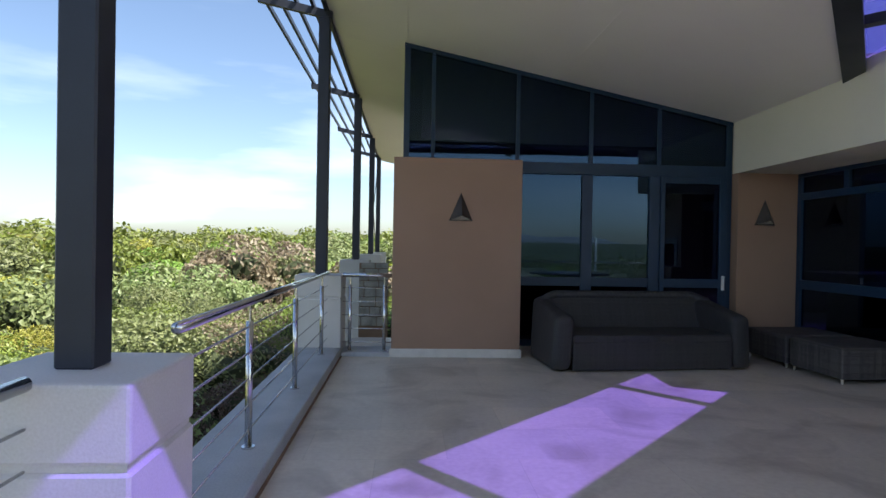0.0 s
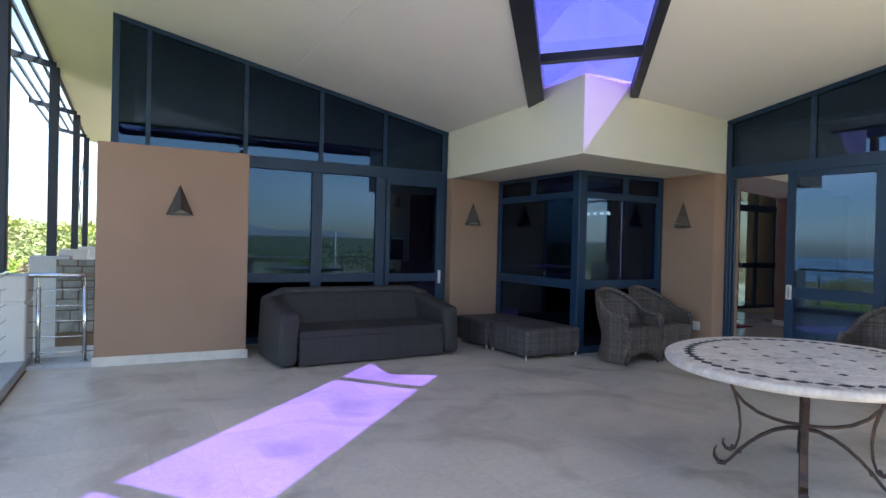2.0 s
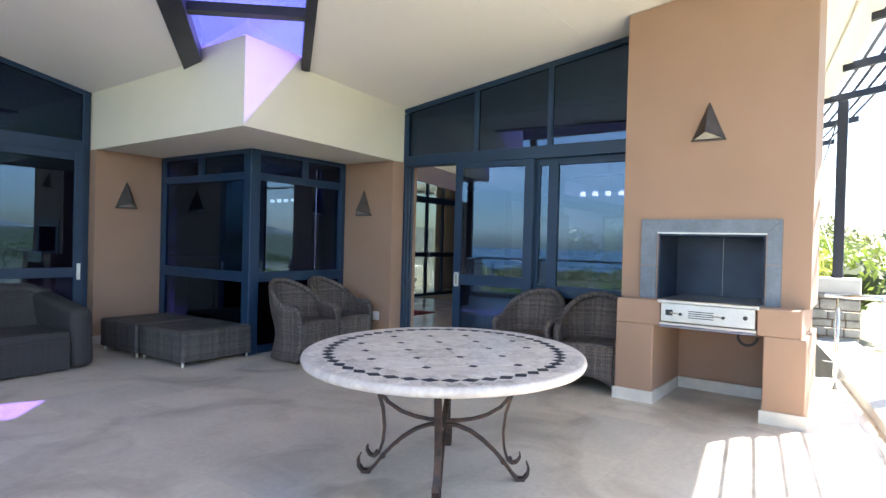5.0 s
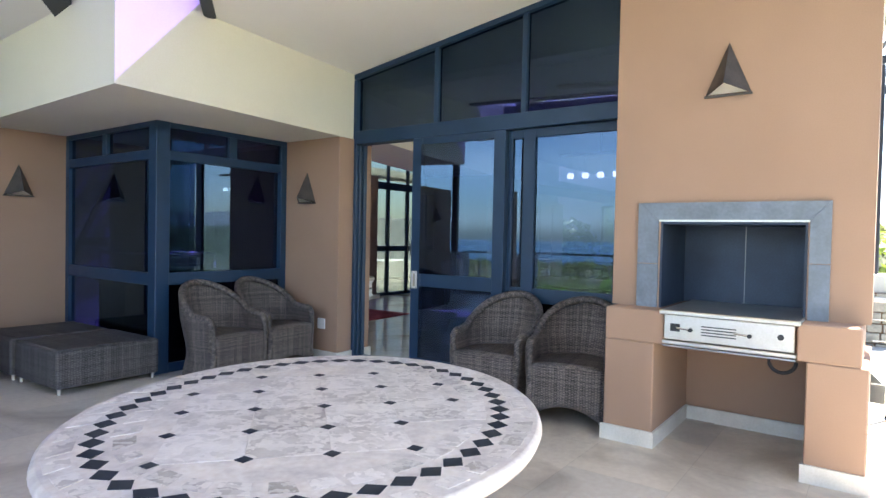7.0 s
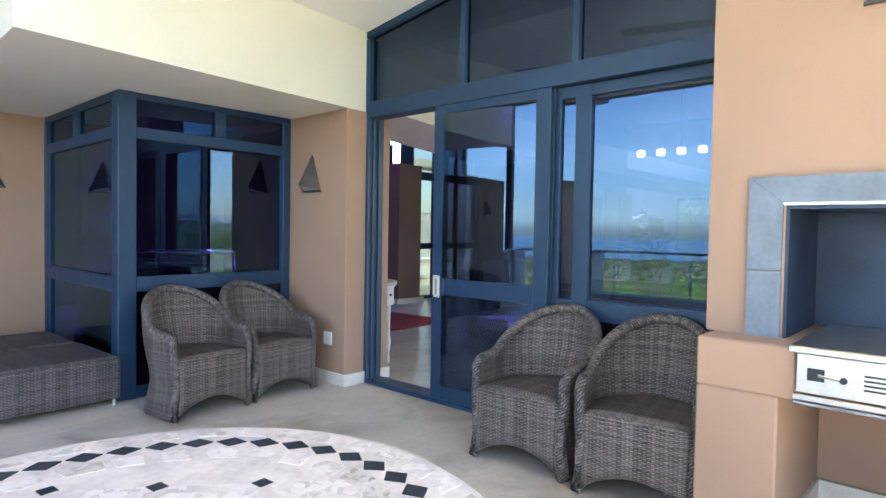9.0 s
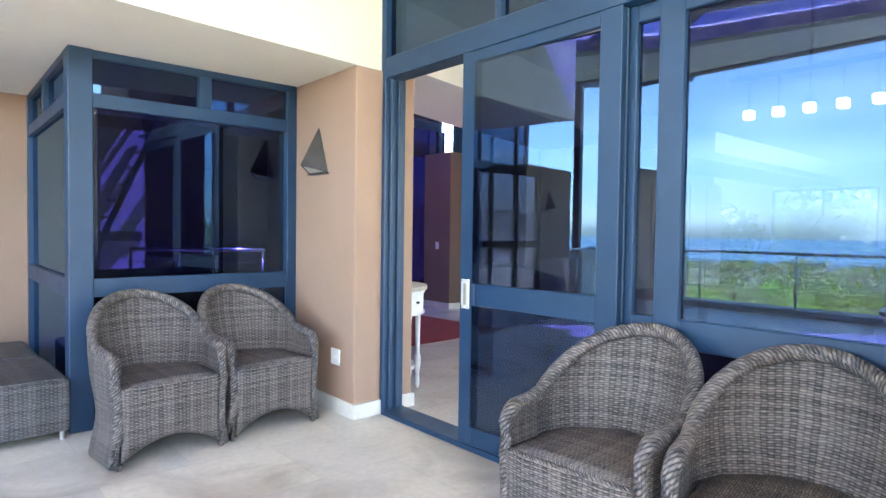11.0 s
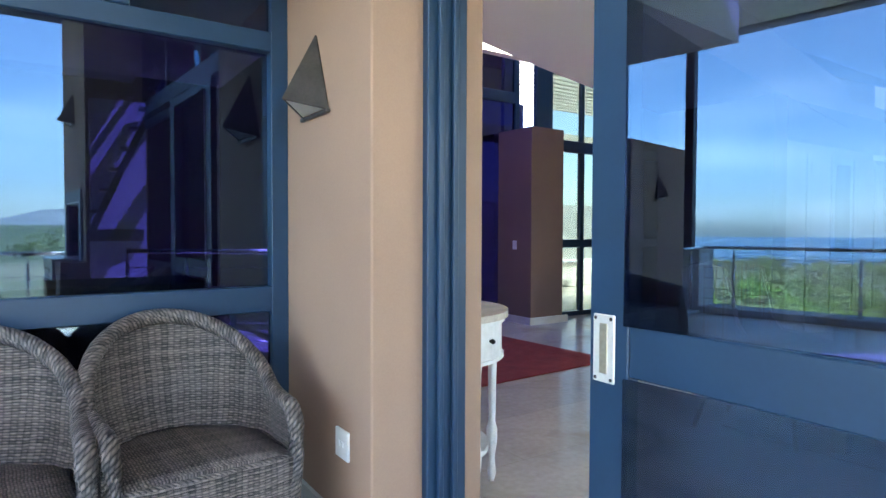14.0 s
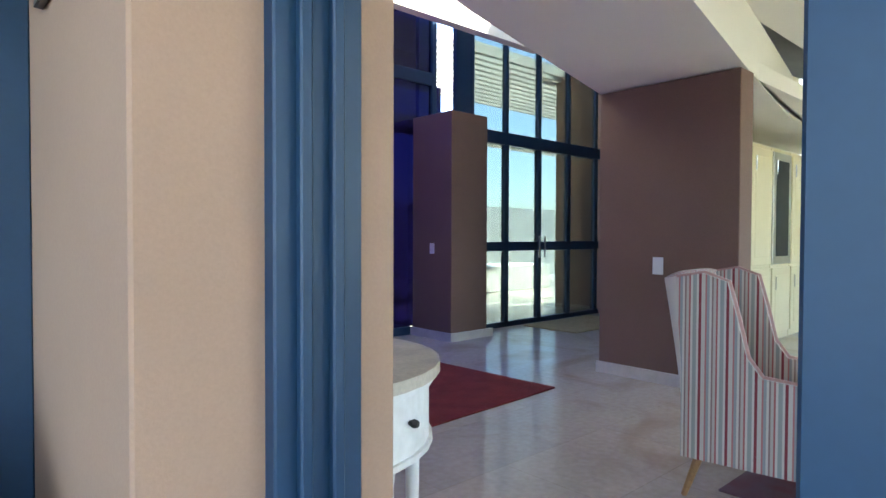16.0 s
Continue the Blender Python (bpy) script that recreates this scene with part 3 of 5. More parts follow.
# east wall: u = -y
rb = lambda u: roof_b(0, -u) - 0.003
cu = [-4.99, -3.91, -2.93, -1.89]
bars = [(-5.03, -4.975, 0, rb(-5.03) - 0.06, -0.045, 0.135), (-4.975, -4.955, 0.035, 2.36, -0.005, 0.02), (-4.975, -4.955, 0.035, 2.36, 0.06, 0.085), (-4.975, -1.89, 2.36, 2.50, -0.05, 0.10), (-4.975, -1.89, 0.0, 0.035, -0.06, 0.135),
        # sliding leaf
        (-4.181, -4.058, 0.035, 2.36, -0.045, 0.0), (-3.22, -3.10, 0.035, 2.36, -0.045, 0.0), (-4.058, -3.22, 0.87, 1.0, -0.045, 0.0), (-4.058, -3.22, 0.035, 0.15, -0.045, 0.0), (-4.058, -3.22, 2.29, 2.36, -0.045, 0.0),
        (-3.15, -3.10, 0.035, 2.36, 0.004, 0.07),
        # fixed leaf behind
        (-3.10, -3.06, 0.035, 2.36, 0.02, 0.07), (-2.95, -2.83, 0.035, 2.36, 0.02, 0.07), (-3.06, -2.95, 0.80, 0.93, 0.02, 0.07), (-2.83, -1.89, 0.80, 0.93, 0.02, 0.07), (-3.06, -1.89, 2.28, 2.36, 0.02, 0.07), (-3.06, -1.89, 0.035, 0.12, 0.02, 0.07)]
bars += [(c - 0.025, c + 0.025, 2.50, rb(c - 0.03) - 0.03) for c in cu[1:3]]
panes = [(-4.058, -3.22, 1.0, 2.29, -0.02, 0.09), (-4.058, -3.22, 0.15, 0.87, -0.02, 0.09), (-3.06, -2.95, 0.93, 2.28, 0.045), (-2.83, -1.89, 0.93, 2.28, 0.045), (-2.95, -1.89, 0.12, 0.80, 0.045)]
panes += [[(a, 2.50), (b, 2.50), (b, rb(b)), (a, rb(a))] for a, b in zip(cu, cu[1:])]
wb = glazing("window_east", pose(XB, 0, 0, 0, 0, -90), bars, panes, "dark blue-grey aluminium sliding door wall, one leaf pushed open")
slope_bar(wb, (-5.03, rb(-5.03)), (-1.89, rb(-1.89)), 0.05)
plate = part("handle_plate", bx(-4.165, -4.095, -0.05, -0.045, 0.845, 1.02, 0.003), mat("brushed_plate", (0.74, 0.72, 0.67), 0.42, 0.55, vary=0.1, scale=14), wb, "satin steel flush pull with four screws")
part("finger_cup", bx(-4.143, -4.117, -0.0525, -0.049, 0.868, 0.997, 0.0018), mat("brushed_brass_cup", (0.46, 0.41, 0.31), 0.4, 0.8), plate)
for u in (-4.155, -4.105):
    for v in (0.855, 1.01):
        part("screw", tube([(u, -0.0495, v), (u, -0.0525, v)], 0.005, 8), CHROME, plate)

# corner bay
def bay(name, m, length, label, skew=0.0):
    h = length / 2
    bars = [(0.10, length, 0, 0.09), (0.10, length, 0.85, 0.97), (0.10, length, 2.06, 2.15), (0.10, length, 2.37, SOFFIT), (length - 0.08, length, 0.09, 2.37),
            (h + 0.05 - 0.045, h + 0.05 + 0.045, 2.15, 2.37)]
    panes = [(0.1, length - 0.08, 0.09, 0.85), (0.1, length - 0.08, 0.97, 2.06, 0.0, skew), (0.1, h, 2.15, 2.37), (h + 0.1, length - 0.08, 2.15, 2.37)]
    # the west side takes the copy with shade in its tint
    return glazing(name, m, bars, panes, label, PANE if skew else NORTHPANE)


bay("window_bay_south", pose(5.555, 5.90, 0), 1.515, "tinted corner window in dark aluminium, facing the terrace", 0.042)
bay("window_bay_west", pose(5.555, 5.87, 0) @ Matrix(((0, 1, 0, 0), (1, 0, 0, 0), (0, 0, 1, 0), (0, 0, 0, 1))), 1.93, "tinted corner window in dark aluminium beside the ottomans")
structure("bay_corner_post", bx(5.52, 5.66, 5.85, 5.99, 0, SOFFIT, 0.006), FRAME, "dark aluminium corner post of the bay window", "post")

# ---- barbecue chimney ----
braai = thing("barbecue_chimney", pose(6.81, 1.12, 0), "brown plastered built-in barbecue chimney with slate surround", "fireplace")
HW = 0.77
top = lambda x, y: roof_b(0, y + 1.12) - 0.01


def slab(x0, x1, y0, y1, z0, z1):
    return prism([(x0, y0), (x1, y0), (x1, y1), (x0, y1)], z0, z1)


part("chimney_breast", slab(0.0, 0.72, -HW, HW, 1.52, top), BROWN, braai)
part("jamb", slab(0.0, 0.72, 0.44, HW, 0.92, 1.52), BROWN, braai)
part("jamb", slab(0.0, 0.72, -HW, -0.44, 0.92, 1.52), BROWN, braai)
part("ledge", bx(-0.22, 0.72, 0.335, 0.735, 0.70, 0.92, 0.008), BROWN, braai)
part("ledge", bx(-0.22, 0.72, -0.735, -0.42, 0.70, 0.92, 0.008), BROWN, braai)
part("leg", bx(-0.22, 0.72, 0.40, 0.735, 0.0, 0.70, 0.008), BROWN, braai)
part("leg", bx(-0.22, 0.72, -HW, -0.47, 0.0, 0.70, 0.008), BROWN, braai)
part("back_wall", slab(0.66, 0.74, -0.47, 0.40, 0.0, 0.9), BROWN, braai)
part("firebox_back", bx(0.60, 0.66, -0.44, 0.44, 0.9, 1.52), SOOT, braai, "blue-black steel firebox back")
for a, b in ((-0.44, -0.425), (0.425, 0.44)):
    part("firebox_side", bx(0.0, 0.60, a, b, 0.92, 1.52), SOOT, braai)
part("firebox_top", bx(0.0, 0.60, -0.425, 0.425, 1.50, 1.515), SOOT, braai)
part("seam", bx(0.597, 0.60, -0.0025, 0.0025, 0.93, 1.50), KERB, braai)
# mitred slate frame
for nm, pts in (("slate_head", [(0.59, 1.645), (-0.56, 1.645), (-0.45, 1.53), (0.45, 1.53)]), ("slate_jamb", [(0.59, 0.92), (0.59, 1.22), (0.45, 1.22), (0.45, 0.92)]), ("slate_jamb", [(0.59, 1.225), (0.59, 1.643), (0.45, 1.528), (0.45, 1.225)]),
                ("slate_jamb", [(-0.56, 0.92), (-0.56, 1.26), (-0.45, 1.26), (-0.45, 0.92)]), ("slate_jamb", [(-0.56, 1.265), (-0.56, 1.643), (-0.45, 1.528), (-0.45, 1.265)])):
    bm = bmesh.new()
    f = bm.faces.new([bm.verts.new((-0.022, y, z)) for y, z in pts])
    r = bmesh.ops.extrude_face_region(bm, geom=[f])
    bmesh.ops.translate(bm, verts=[v for v in r["geom"] if isinstance(v, bmesh.types.BMVert)], vec=(0.06, 0, 0))
    bmesh.ops.recalc_face_normals(bm, faces=bm.faces)
    part(nm, bm, SLATE, braai, "mitred grey slate slab")
part("lintel_strip", bx(-0.012, 0.05, -0.45, 0.45, 1.517, 1.529), SATIN, braai)
tray = part("grill_tray", bx(-0.26, 0.58, -0.44, 0.36, 0.905, 0.935, 0.006), SATIN, braai, "steel ash tray on the hearth")
front = part("drawer_front", bx(-0.245, -0.22, -0.41, 0.33, 0.745, 0.905, 0.004), SATIN, braai, "satin steel drawer front with slots")
for k in range(4):
    part("slot", bx(-0.249, -0.244, -0.10, 0.10, 0.79 + 0.018 * k, 0.797 + 0.018 * k), BLACK, front)
for y in (0.20, -0.14):
    part("latch", tube([(-0.252, y + 0.05, 0.825), (-0.256, y, 0.822), (-0.252, y - 0.03, 0.818)], 0.007, 6), CHROME, front)
    part("knob", tube([(-0.247, y - 0.035, 0.818), (-0.262, y - 0.035, 0.818)], 0.013, 10), BLACK, front)
part("latch_plate", bx(-0.249, -0.244, 0.23, 0.29, 0.80, 0.85), BLACK, front)
part("keyhole", tube([(-0.244, -0.34, 0.83), (-0.25, -0.34, 0.83)], 0.018, 12), BLACK, front)
part("rail", bx(-0.25, -0.19, -0.42, 0.34, 0.715, 0.738, 0.003), SATIN, braai)
part("rail", bx(-0.245, -0.20, -0.42, 0.34, 0.695, 0.709, 0.003), CHROME, braai)
part("hose", tube([(0.0, -0.30, 0.71)] + [(-0.05, -0.33 + 0.075 * math.cos(a), 0.66 + 0.075 * math.sin(a)) for a in [math.pi * (0.0 - i / 10) for i in range(11)]], 0.011, 8), BLACK, braai, "grey rubber gas hose loop")
skirting("skirting_barbecue", [(6.59, 1.855), (6.59, 1.52), (7.45, 1.52), (7.45, 0.65), (6.59, 0.65), (6.59, 0.35)], 0.105, 0.016)

# ---- piers, posts and railings ----
def pier(name, x, y, w, d, h, clad=False, post=3.95):
    p = thing(name, pose(x, y, 0), "grey plastered terrace pier with a recessed joint" + (" and stone cladding" if clad else ""), "pier", "terrace piers")
    part("shaft", bx(-w / 2, w / 2, -d / 2, d / 2, -2.5, h - 0.29, 0.012), GREYP, p)
    part("groove", bx(-w / 2 + 0.015, w / 2 - 0.015, -d / 2 + 0.015, d / 2 - 0.015, h - 0.29, h - 0.265), GREYP, p)
    part("cap", bx(-w / 2, w / 2, -d / 2, d / 2, h - 0.265, h, 0.014, 2), GREYP, p)
    s = tagged(part("steel_post", bx(x - 0.07, x + 0.07, y - 0.07, y + 0.07, h, post, 0.008), STEEL), "dark painted square steel post carrying the roof edge", "post", "roof posts")
    return p


pier("terrace_pier", -1.0, 2.13, 0.60, 0.58, 0.90, post=roof_a(-0.95) - 0.12)
pier("terrace_pier", -0.89, 7.42, 0.56, 0.56, 0.975, post=roof_a(-0.85) - 0.12)
pier("terrace_pier", -0.82, 11.55, 0.56, 0.56, 1.05, post=roof_a(-0.85) - 0.12)
pier("terrace_pier", -0.80, 15.9, 0.56, 0.56, 1.08, post=roof_a(-0.85) - 0.12)
pier("terrace_pier", -0.80, 19.5, 0.56, 0.56, 1.08, post=roof_a(-0.85) - 0.12)
pier("terrace_pier", 8.75, -0.72, 0.56, 0.60, 0.95, post=roof_b(0, -0.5) - 0.1)
pier("terrace_pier", 12.2, 0.40, 0.60, 0.60, 1.0, post=roof_b(0, 0.4) - 0.1)
pier("terrace_pier", 16.2, 1.45, 0.60, 0.60, 1.1, post=roof_b(0, 1.4) - 0.1)
pier("terrace_pier", 3.06, -1.05, 0.56, 0.56, 0.93, post=roof_b(0, -0.7) - 0.1)
pier("terrace_pier", -0.95, -1.55, 0.56, 0.56, 0.93, post=roof_b(0, -1.3) - 0.1)


def railing(name, a, b, base, top, posts, label):
    """A straight steel railing from a to b with thin bars; posts: shares of its length."""
    a, b = Vector(a), Vector(b)
    r = thing(name, pose(a.x, a.y, 0), label, "railing", "terrace railings")
    d = b - a
    part("handrail", tube([(0, 0, top), (d.x, d.y, top)], 0.026, 12), CHROME, r, smooth=True)
    for k in range(5):
        z = base + 0.11 + (top - base - 0.2) * k / 4.4
        part("bar", tube([(0, 0, z), (d.x, d.y, z)], 0.006, 6), CHROME, r, smooth=True)
    for s in posts:
        x, y = d.x * s, d.y * s
        p = part("post", tube([(x, y, base), (x, y, top - 0.12)], 0.022, 10), CHROME, r, smooth=True)
        part("pin", tube([(x, y, top - 0.12), (x, y, top - 0.02)], 0.009, 8), CHROME, p)
        part("foot_plate", tube([(x, y, base), (x, y, base + 0.012)], 0.042, 12), CHROME, p)


railing("railing", (-0.776, 2.42), (-0.776, 7.14), 0.10, 1.0, (0.248, 0.568, 0.905), "polished steel railing with five thin bars on the kerb")
railing("railing", (-1.03, -1.3), (-1.03, 1.84), 0.10, 0.90, (0.1, 0.5, 0.935), "polished steel railing with five thin bars on the kerb")
railing("railing", (-0.60, 7.22), (0.0, 7.22), 0.05, 0.977, (0.15, 0.85), "short polished steel railing beside the brown wall")
railing("railing", (8.42, 0.35), (8.48, -0.42), 0.0, 0.95, (0.15, 0.85), "short polished steel railing beside the chimney")
for x0, x1 in [(-0.68, 0.9), (0.9, 2.78), (3.34, 4.6), (4.6, 5.8), (5.8, 7.2), (7.2, 8.47)]:
    railing("railing", (x0, south(x0) - 0.02), (x1, south(x1) - 0.02), 0.10, 0.93, (0.02, 0.5), "polished steel railing following the bowed terrace edge")

# pergola slats outside the roof edge
perg = thing("pergola_west", pose(0, 0, 0), "dark steel pergola slats outside the roof edge", "pergola", kind="structure")
zt = roof_a(-0.9) - 0.02
for k in range(4):
    x = -1.04 - 0.215 * k
    part("slat", bx(x - 0.018, x + 0.018, -1.8, 20.5, roof_a(x) - 0.03, roof_a(x) + 0.03), STEEL, perg)
for y in (-1.55, 2.13, 7.42, 11.55, 15.9, 19.5):
    part("arm", beam_between(Vector((-0.80, y, roof_a(-0.80))), Vector((-1.72, y, roof_a(-1.72))), 0.07, -0.13, -0.03), STEEL, perg)
part("edge_beam", bx(-0.90, -0.86, -1.8, 20.5, zt - 0.03, zt + 0.14), STEEL, perg)
perg = thing("pergola_south", pose(0, 0, 0), "dark steel pergola slats along the bowed roof edge", "pergola", kind="structure")
px = [-1 + 1.3 * i for i in range(16)]
for k in range(4):
    pts = [Vector((x, south(x) - 0.14 - 0.18 * k, roof_b(0, south(x) - 0.14 - 0.18 * k) + 0.05)) for x in px]
    bm = bmesh.new()
    tube(pts, 0.026, 4, bm)
    part("slat", bm, STEEL, perg)
for x in (-0.95, 3.06, 8.75, 10.5, 12.2, 14.2, 16.2):
    y = south(x)
    part("arm", beam_between(Vector((x, y + 0.1, roof_b(0, y + 0.1))), Vector((x, y - 0.75, roof_b(0, y - 0.75))), 0.07, -0.08, 0.02), STEEL, perg)
for a, b in (((-0.85, 15.9), (-0.85, 19.5)), ((12.2, 0.4), (16.2, 1.45))):
    w = thing("cross_brace", pose(0, 0, 0), "crossed thin steel tie rods between roof posts", "brace", "tie rods")
    for z0, z1 in ((1.1, 3.7), (3.7, 1.1)):
        part("rod", tube([(*a, z0), (*b, z1)], 0.012, 6), STEEL, w)


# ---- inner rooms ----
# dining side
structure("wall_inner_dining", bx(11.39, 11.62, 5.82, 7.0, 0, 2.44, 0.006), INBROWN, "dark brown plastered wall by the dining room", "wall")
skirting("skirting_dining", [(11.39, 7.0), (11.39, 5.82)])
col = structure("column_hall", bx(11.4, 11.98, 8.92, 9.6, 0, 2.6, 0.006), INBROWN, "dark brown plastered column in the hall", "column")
skirting("skirting_column", [(11.4, 9.6), (11.4, 8.92), (12.05, 8.92)])
structure("ceiling_dining", prism([(7.42, 5.85), (9.2, 6.42), (11.39, 7.02), (14, 7.5), (14, 6.3), (11.39, 5.80), (9.9, 5.5), (7.42, 4.92)], 2.45, 2.93), CEIL, "white painted dropped ceiling strip", "ceiling")
structure("ceiling_rooms", prism([(7.42, 1.3), (20.9, 1.3), (20.9, 5.9), (11.4, 5.9), (9.9, 5.6), (7.42, 5.02)], 2.92, 3.0), CEIL, "white painted ceiling of the dining room", "ceiling")
structure("ceiling_kitchen", prism([(11.63, 5.91), (20.6, 5.91), (20.6, 7.16), (14.01, 7.16), (14.01, 6.29), (11.63, 5.86)], 2.46, 2.6), CEIL, "white painted kitchen ceiling", "ceiling")
for k, (y0, y1, z0, z1) in enumerate(((1.3, 5.2, 0, 4.5), (7.4, 12.0, 0, 4.5), (5.2, 7.4, 0, 0.9), (5.2, 7.4, 2.4, 4.5))):
    structure("wall_far_east_%d" % (k + 1), bx(20.6, 20.8, y0, y1, z0, z1), WHITEP, "white far wall of the kitchen", "wall")
glazing("window_kitchen", pose(20.7, 0, 0, 0, 0, -90), [(-7.4, -7.34, 0.9, 2.4), (-6.33, -6.27, 0.9, 2.4), (-5.26, -5.2, 0.9, 2.4), (-7.4, -5.2, 0.9, 0.96), (-7.4, -5.2, 2.34, 2.4)], [(-7.34, -6.33, 0.96, 2.34), (-6.27, -5.26, 0.96, 2.34)], "far kitchen window in dark aluminium", PLAIN)
for k, (x0, x1, z0, z1) in enumerate(((7.54, 8.9, 0, 3.6), (18.0, 20.6, 0, 3.6), (8.9, 18.0, 2.75, 3.6))):
    structure("wall_dining_south_%d" % (k + 1), bx(x0, x1, 1.3, 1.42, z0, z1), WHITEP, "white wall of the dining room", "wall")
us = [8.94, 11.2, 13.45, 15.7, 17.96]
glazing("window_dining", pose(0, 1.36, 0), [(u - 0.04, u + 0.04, 0.08, 2.67) for u in us] + [(8.9, 18.0, 0.0, 0.08), (8.9, 18.0, 2.67, 2.75)], [(a + 0.04, b - 0.04, 0.08, 2.67) for a, b in zip(us, us[1:])], "wide dining room window in dark aluminium", PLAIN)
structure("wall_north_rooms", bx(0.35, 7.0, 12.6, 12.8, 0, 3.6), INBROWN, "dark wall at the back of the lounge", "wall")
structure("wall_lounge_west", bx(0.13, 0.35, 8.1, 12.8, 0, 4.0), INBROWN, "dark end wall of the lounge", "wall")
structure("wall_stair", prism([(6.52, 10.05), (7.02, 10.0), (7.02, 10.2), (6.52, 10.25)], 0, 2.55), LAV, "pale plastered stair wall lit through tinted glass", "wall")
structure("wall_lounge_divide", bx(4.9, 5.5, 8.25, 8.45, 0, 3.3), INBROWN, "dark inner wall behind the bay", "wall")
structure("ceiling_lounge", prism([(0.2, 8.2), (4.9, 8.2), (4.9, 12.7), (0.2, 12.7)], lambda x, y: roof_a(x) - 0.02, lambda x, y: roof_a(x) - 0.005), CEIL, "cream sloping ceiling of the lounge", "ceiling")
structure("counter_bay", bx(5.75, 6.9, 6.9, 7.5, 0, 0.88, 0.006), INBROWN, "dark counter block behind the bay window", "counter")
structure("worktop_bay", bx(5.72, 6.93, 6.87, 7.53, 0.88, 0.92, 0.004), DARKTILE, "black stone worktop behind the bay window", "worktop")
structure("wall_hall_north", bx(7.0, 10.0, 12.6, 12.8, 0, 4.3), INBROWN, "dark wall at the back of the hall", "wall")
structure("wall_hall_side", bx(9.9, 10.0, 9.7, 12.6, 0, 4.3), INBROWN, "dark side wall of the hall", "wall")
structure("roof_entrance", prism([(11.6, 7.1), (20, 6.4), (20, 9.45), (11.5, 9.45), (11.5, 7.12)], 4.3, 4.42), CEIL, "cream ceiling over the entrance", "ceiling")
structure("wall_kitchen_upper", prism([(11.45, 7.0), (20.6, 6.3), (20.6, 6.4), (11.45, 7.1)], 3.43, 4.29), CREAM, "cream upper wall over the kitchen", "wall")
structure("wall_hall_upper", bx(7.2, 11.5, 7.75, 7.85, 3.0, 4.4), CREAM, "cream upper wall of the hall", "wall")
# unseen roof strip and side panel, added to block light leaking into the hall
structure("hall_light_block_top", bx(7.2, 11.5, 11.62, 12.9, 3.98, 4.1), ROOFM, "unseen grey roof sheet added to keep sun off the hall walls", "roof")
structure("hall_light_block_side", bx(7.12, 7.2, 7.9, 12.8, 3.42, 4.02), CREAM, "unseen cream panel added to keep side light out of the hall", "wall")
hall_sky = thing("skylight_hall", pose(0, 0, 0), "purple-tinted glass roof over the hall on dark rafters", "skylight", kind="structure")
for i in range(4):
    x0 = 7.3 + 1.05 * i
    part("pane", bx(x0, x0 + 1.0, 7.9, 11.6, 4.0, 4.008), HALLP, hall_sky)
    part("rafter", bx(x0 - 0.05, x0 - 0.002, 7.9, 11.6, 3.85, 4.02), STEEL, hall_sky)
for y in (7.9, 9.1, 10.3, 11.55):
    part("purlin", bx(7.25, 11.45, y - 0.03, y + 0.03, 3.84, 3.94), STEEL, hall_sky)
railing("railing", (6.82, 9.85), (8.2, 8.95), 0.0, 1.02, (0.0, 0.36, 0.98), "steel railing beside the inner stair")
stair = thing("stair", pose(6.55, 9.75, 0), "open dark steel stair rising along the pale wall", "stair")
part("string", beam_between(Vector((-0.55, 0.0, 0.05)), Vector((0.62, 0.0, 2.75)), 0.05, -0.08, 0.08), STEEL, stair)
part("landing_edge", bx(-0.2, 0.44, 0.21, 0.27, 1.12, 1.24), STEEL, stair)
for i in range(13):
    part("tread", bx(-0.60 + 0.09 * i, -0.50 + 0.09 * i, 0.03, 0.17, 0.15 + 0.208 * i, 0.18 + 0.208 * i), STEEL, stair)
for i in range(7):
    part("roof_truss", beam_between(Vector((-1.0 + 0.35 * i, -0.6, 3.0)), Vector((-0.65 + 0.35 * i, 0.3, 3.25)), 0.04, -0.03, 0.03), STEEL, stair)

# entrance glazing: u = x
GY = 9.3
us = [12.08, 12.72, 13.40, 14.08, 14.78]
bars = [(11.80, 12.05, 2.6, 4.4), (12.05, 14.86, 2.38, 2.54, -0.05, 0.05), (12.05, 14.86, 0, 0.07), (12.05, 14.86, 1.0, 1.12), (12.05, 14.86, 4.2, 4.3)]
bars += [(u - 0.04, u + 0.04, 0.07, 2.38) for u in us] + [(u - 0.03, u + 0.03, 2.54, 4.2) for u in us]
panes = []
for a, b in zip(us, us[1:]):
    panes += [(a, b, 0.07, 1.0), (a, b, 1.12, 2.38), (a, b, 2.54, 4.2)]
we = glazing("window_entrance", pose(0, GY, 0), bars, panes, "tall dark aluminium entrance doors with clear glass", CLEAR)
for u in (13.34, 13.46):
    part("door_handle", tube([(u, -0.08, 0.9), (u, -0.08, 1.2)], 0.012, 8), CHROME, we)
bars = [(10.0, 11.78, 3.05, 3.2), (10.0, 10.1, 0, 4.2), (10.0, 11.4, 0.0, 0.1), (11.72, 11.80, 2.6, 4.2)]
glazing("window_hall", pose(0, GY + 0.35, 0), bars, [(10.1, 11.9, 0.1, 3.05), (10.1, 11.72, 3.2, 4.2)], "purple-tinted hall window in dark aluminium", DEEP)
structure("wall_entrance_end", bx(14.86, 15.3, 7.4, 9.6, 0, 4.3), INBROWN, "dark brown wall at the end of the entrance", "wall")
skirting("skirting_entrance", [(14.86, 9.2), (14.86, 7.4)])
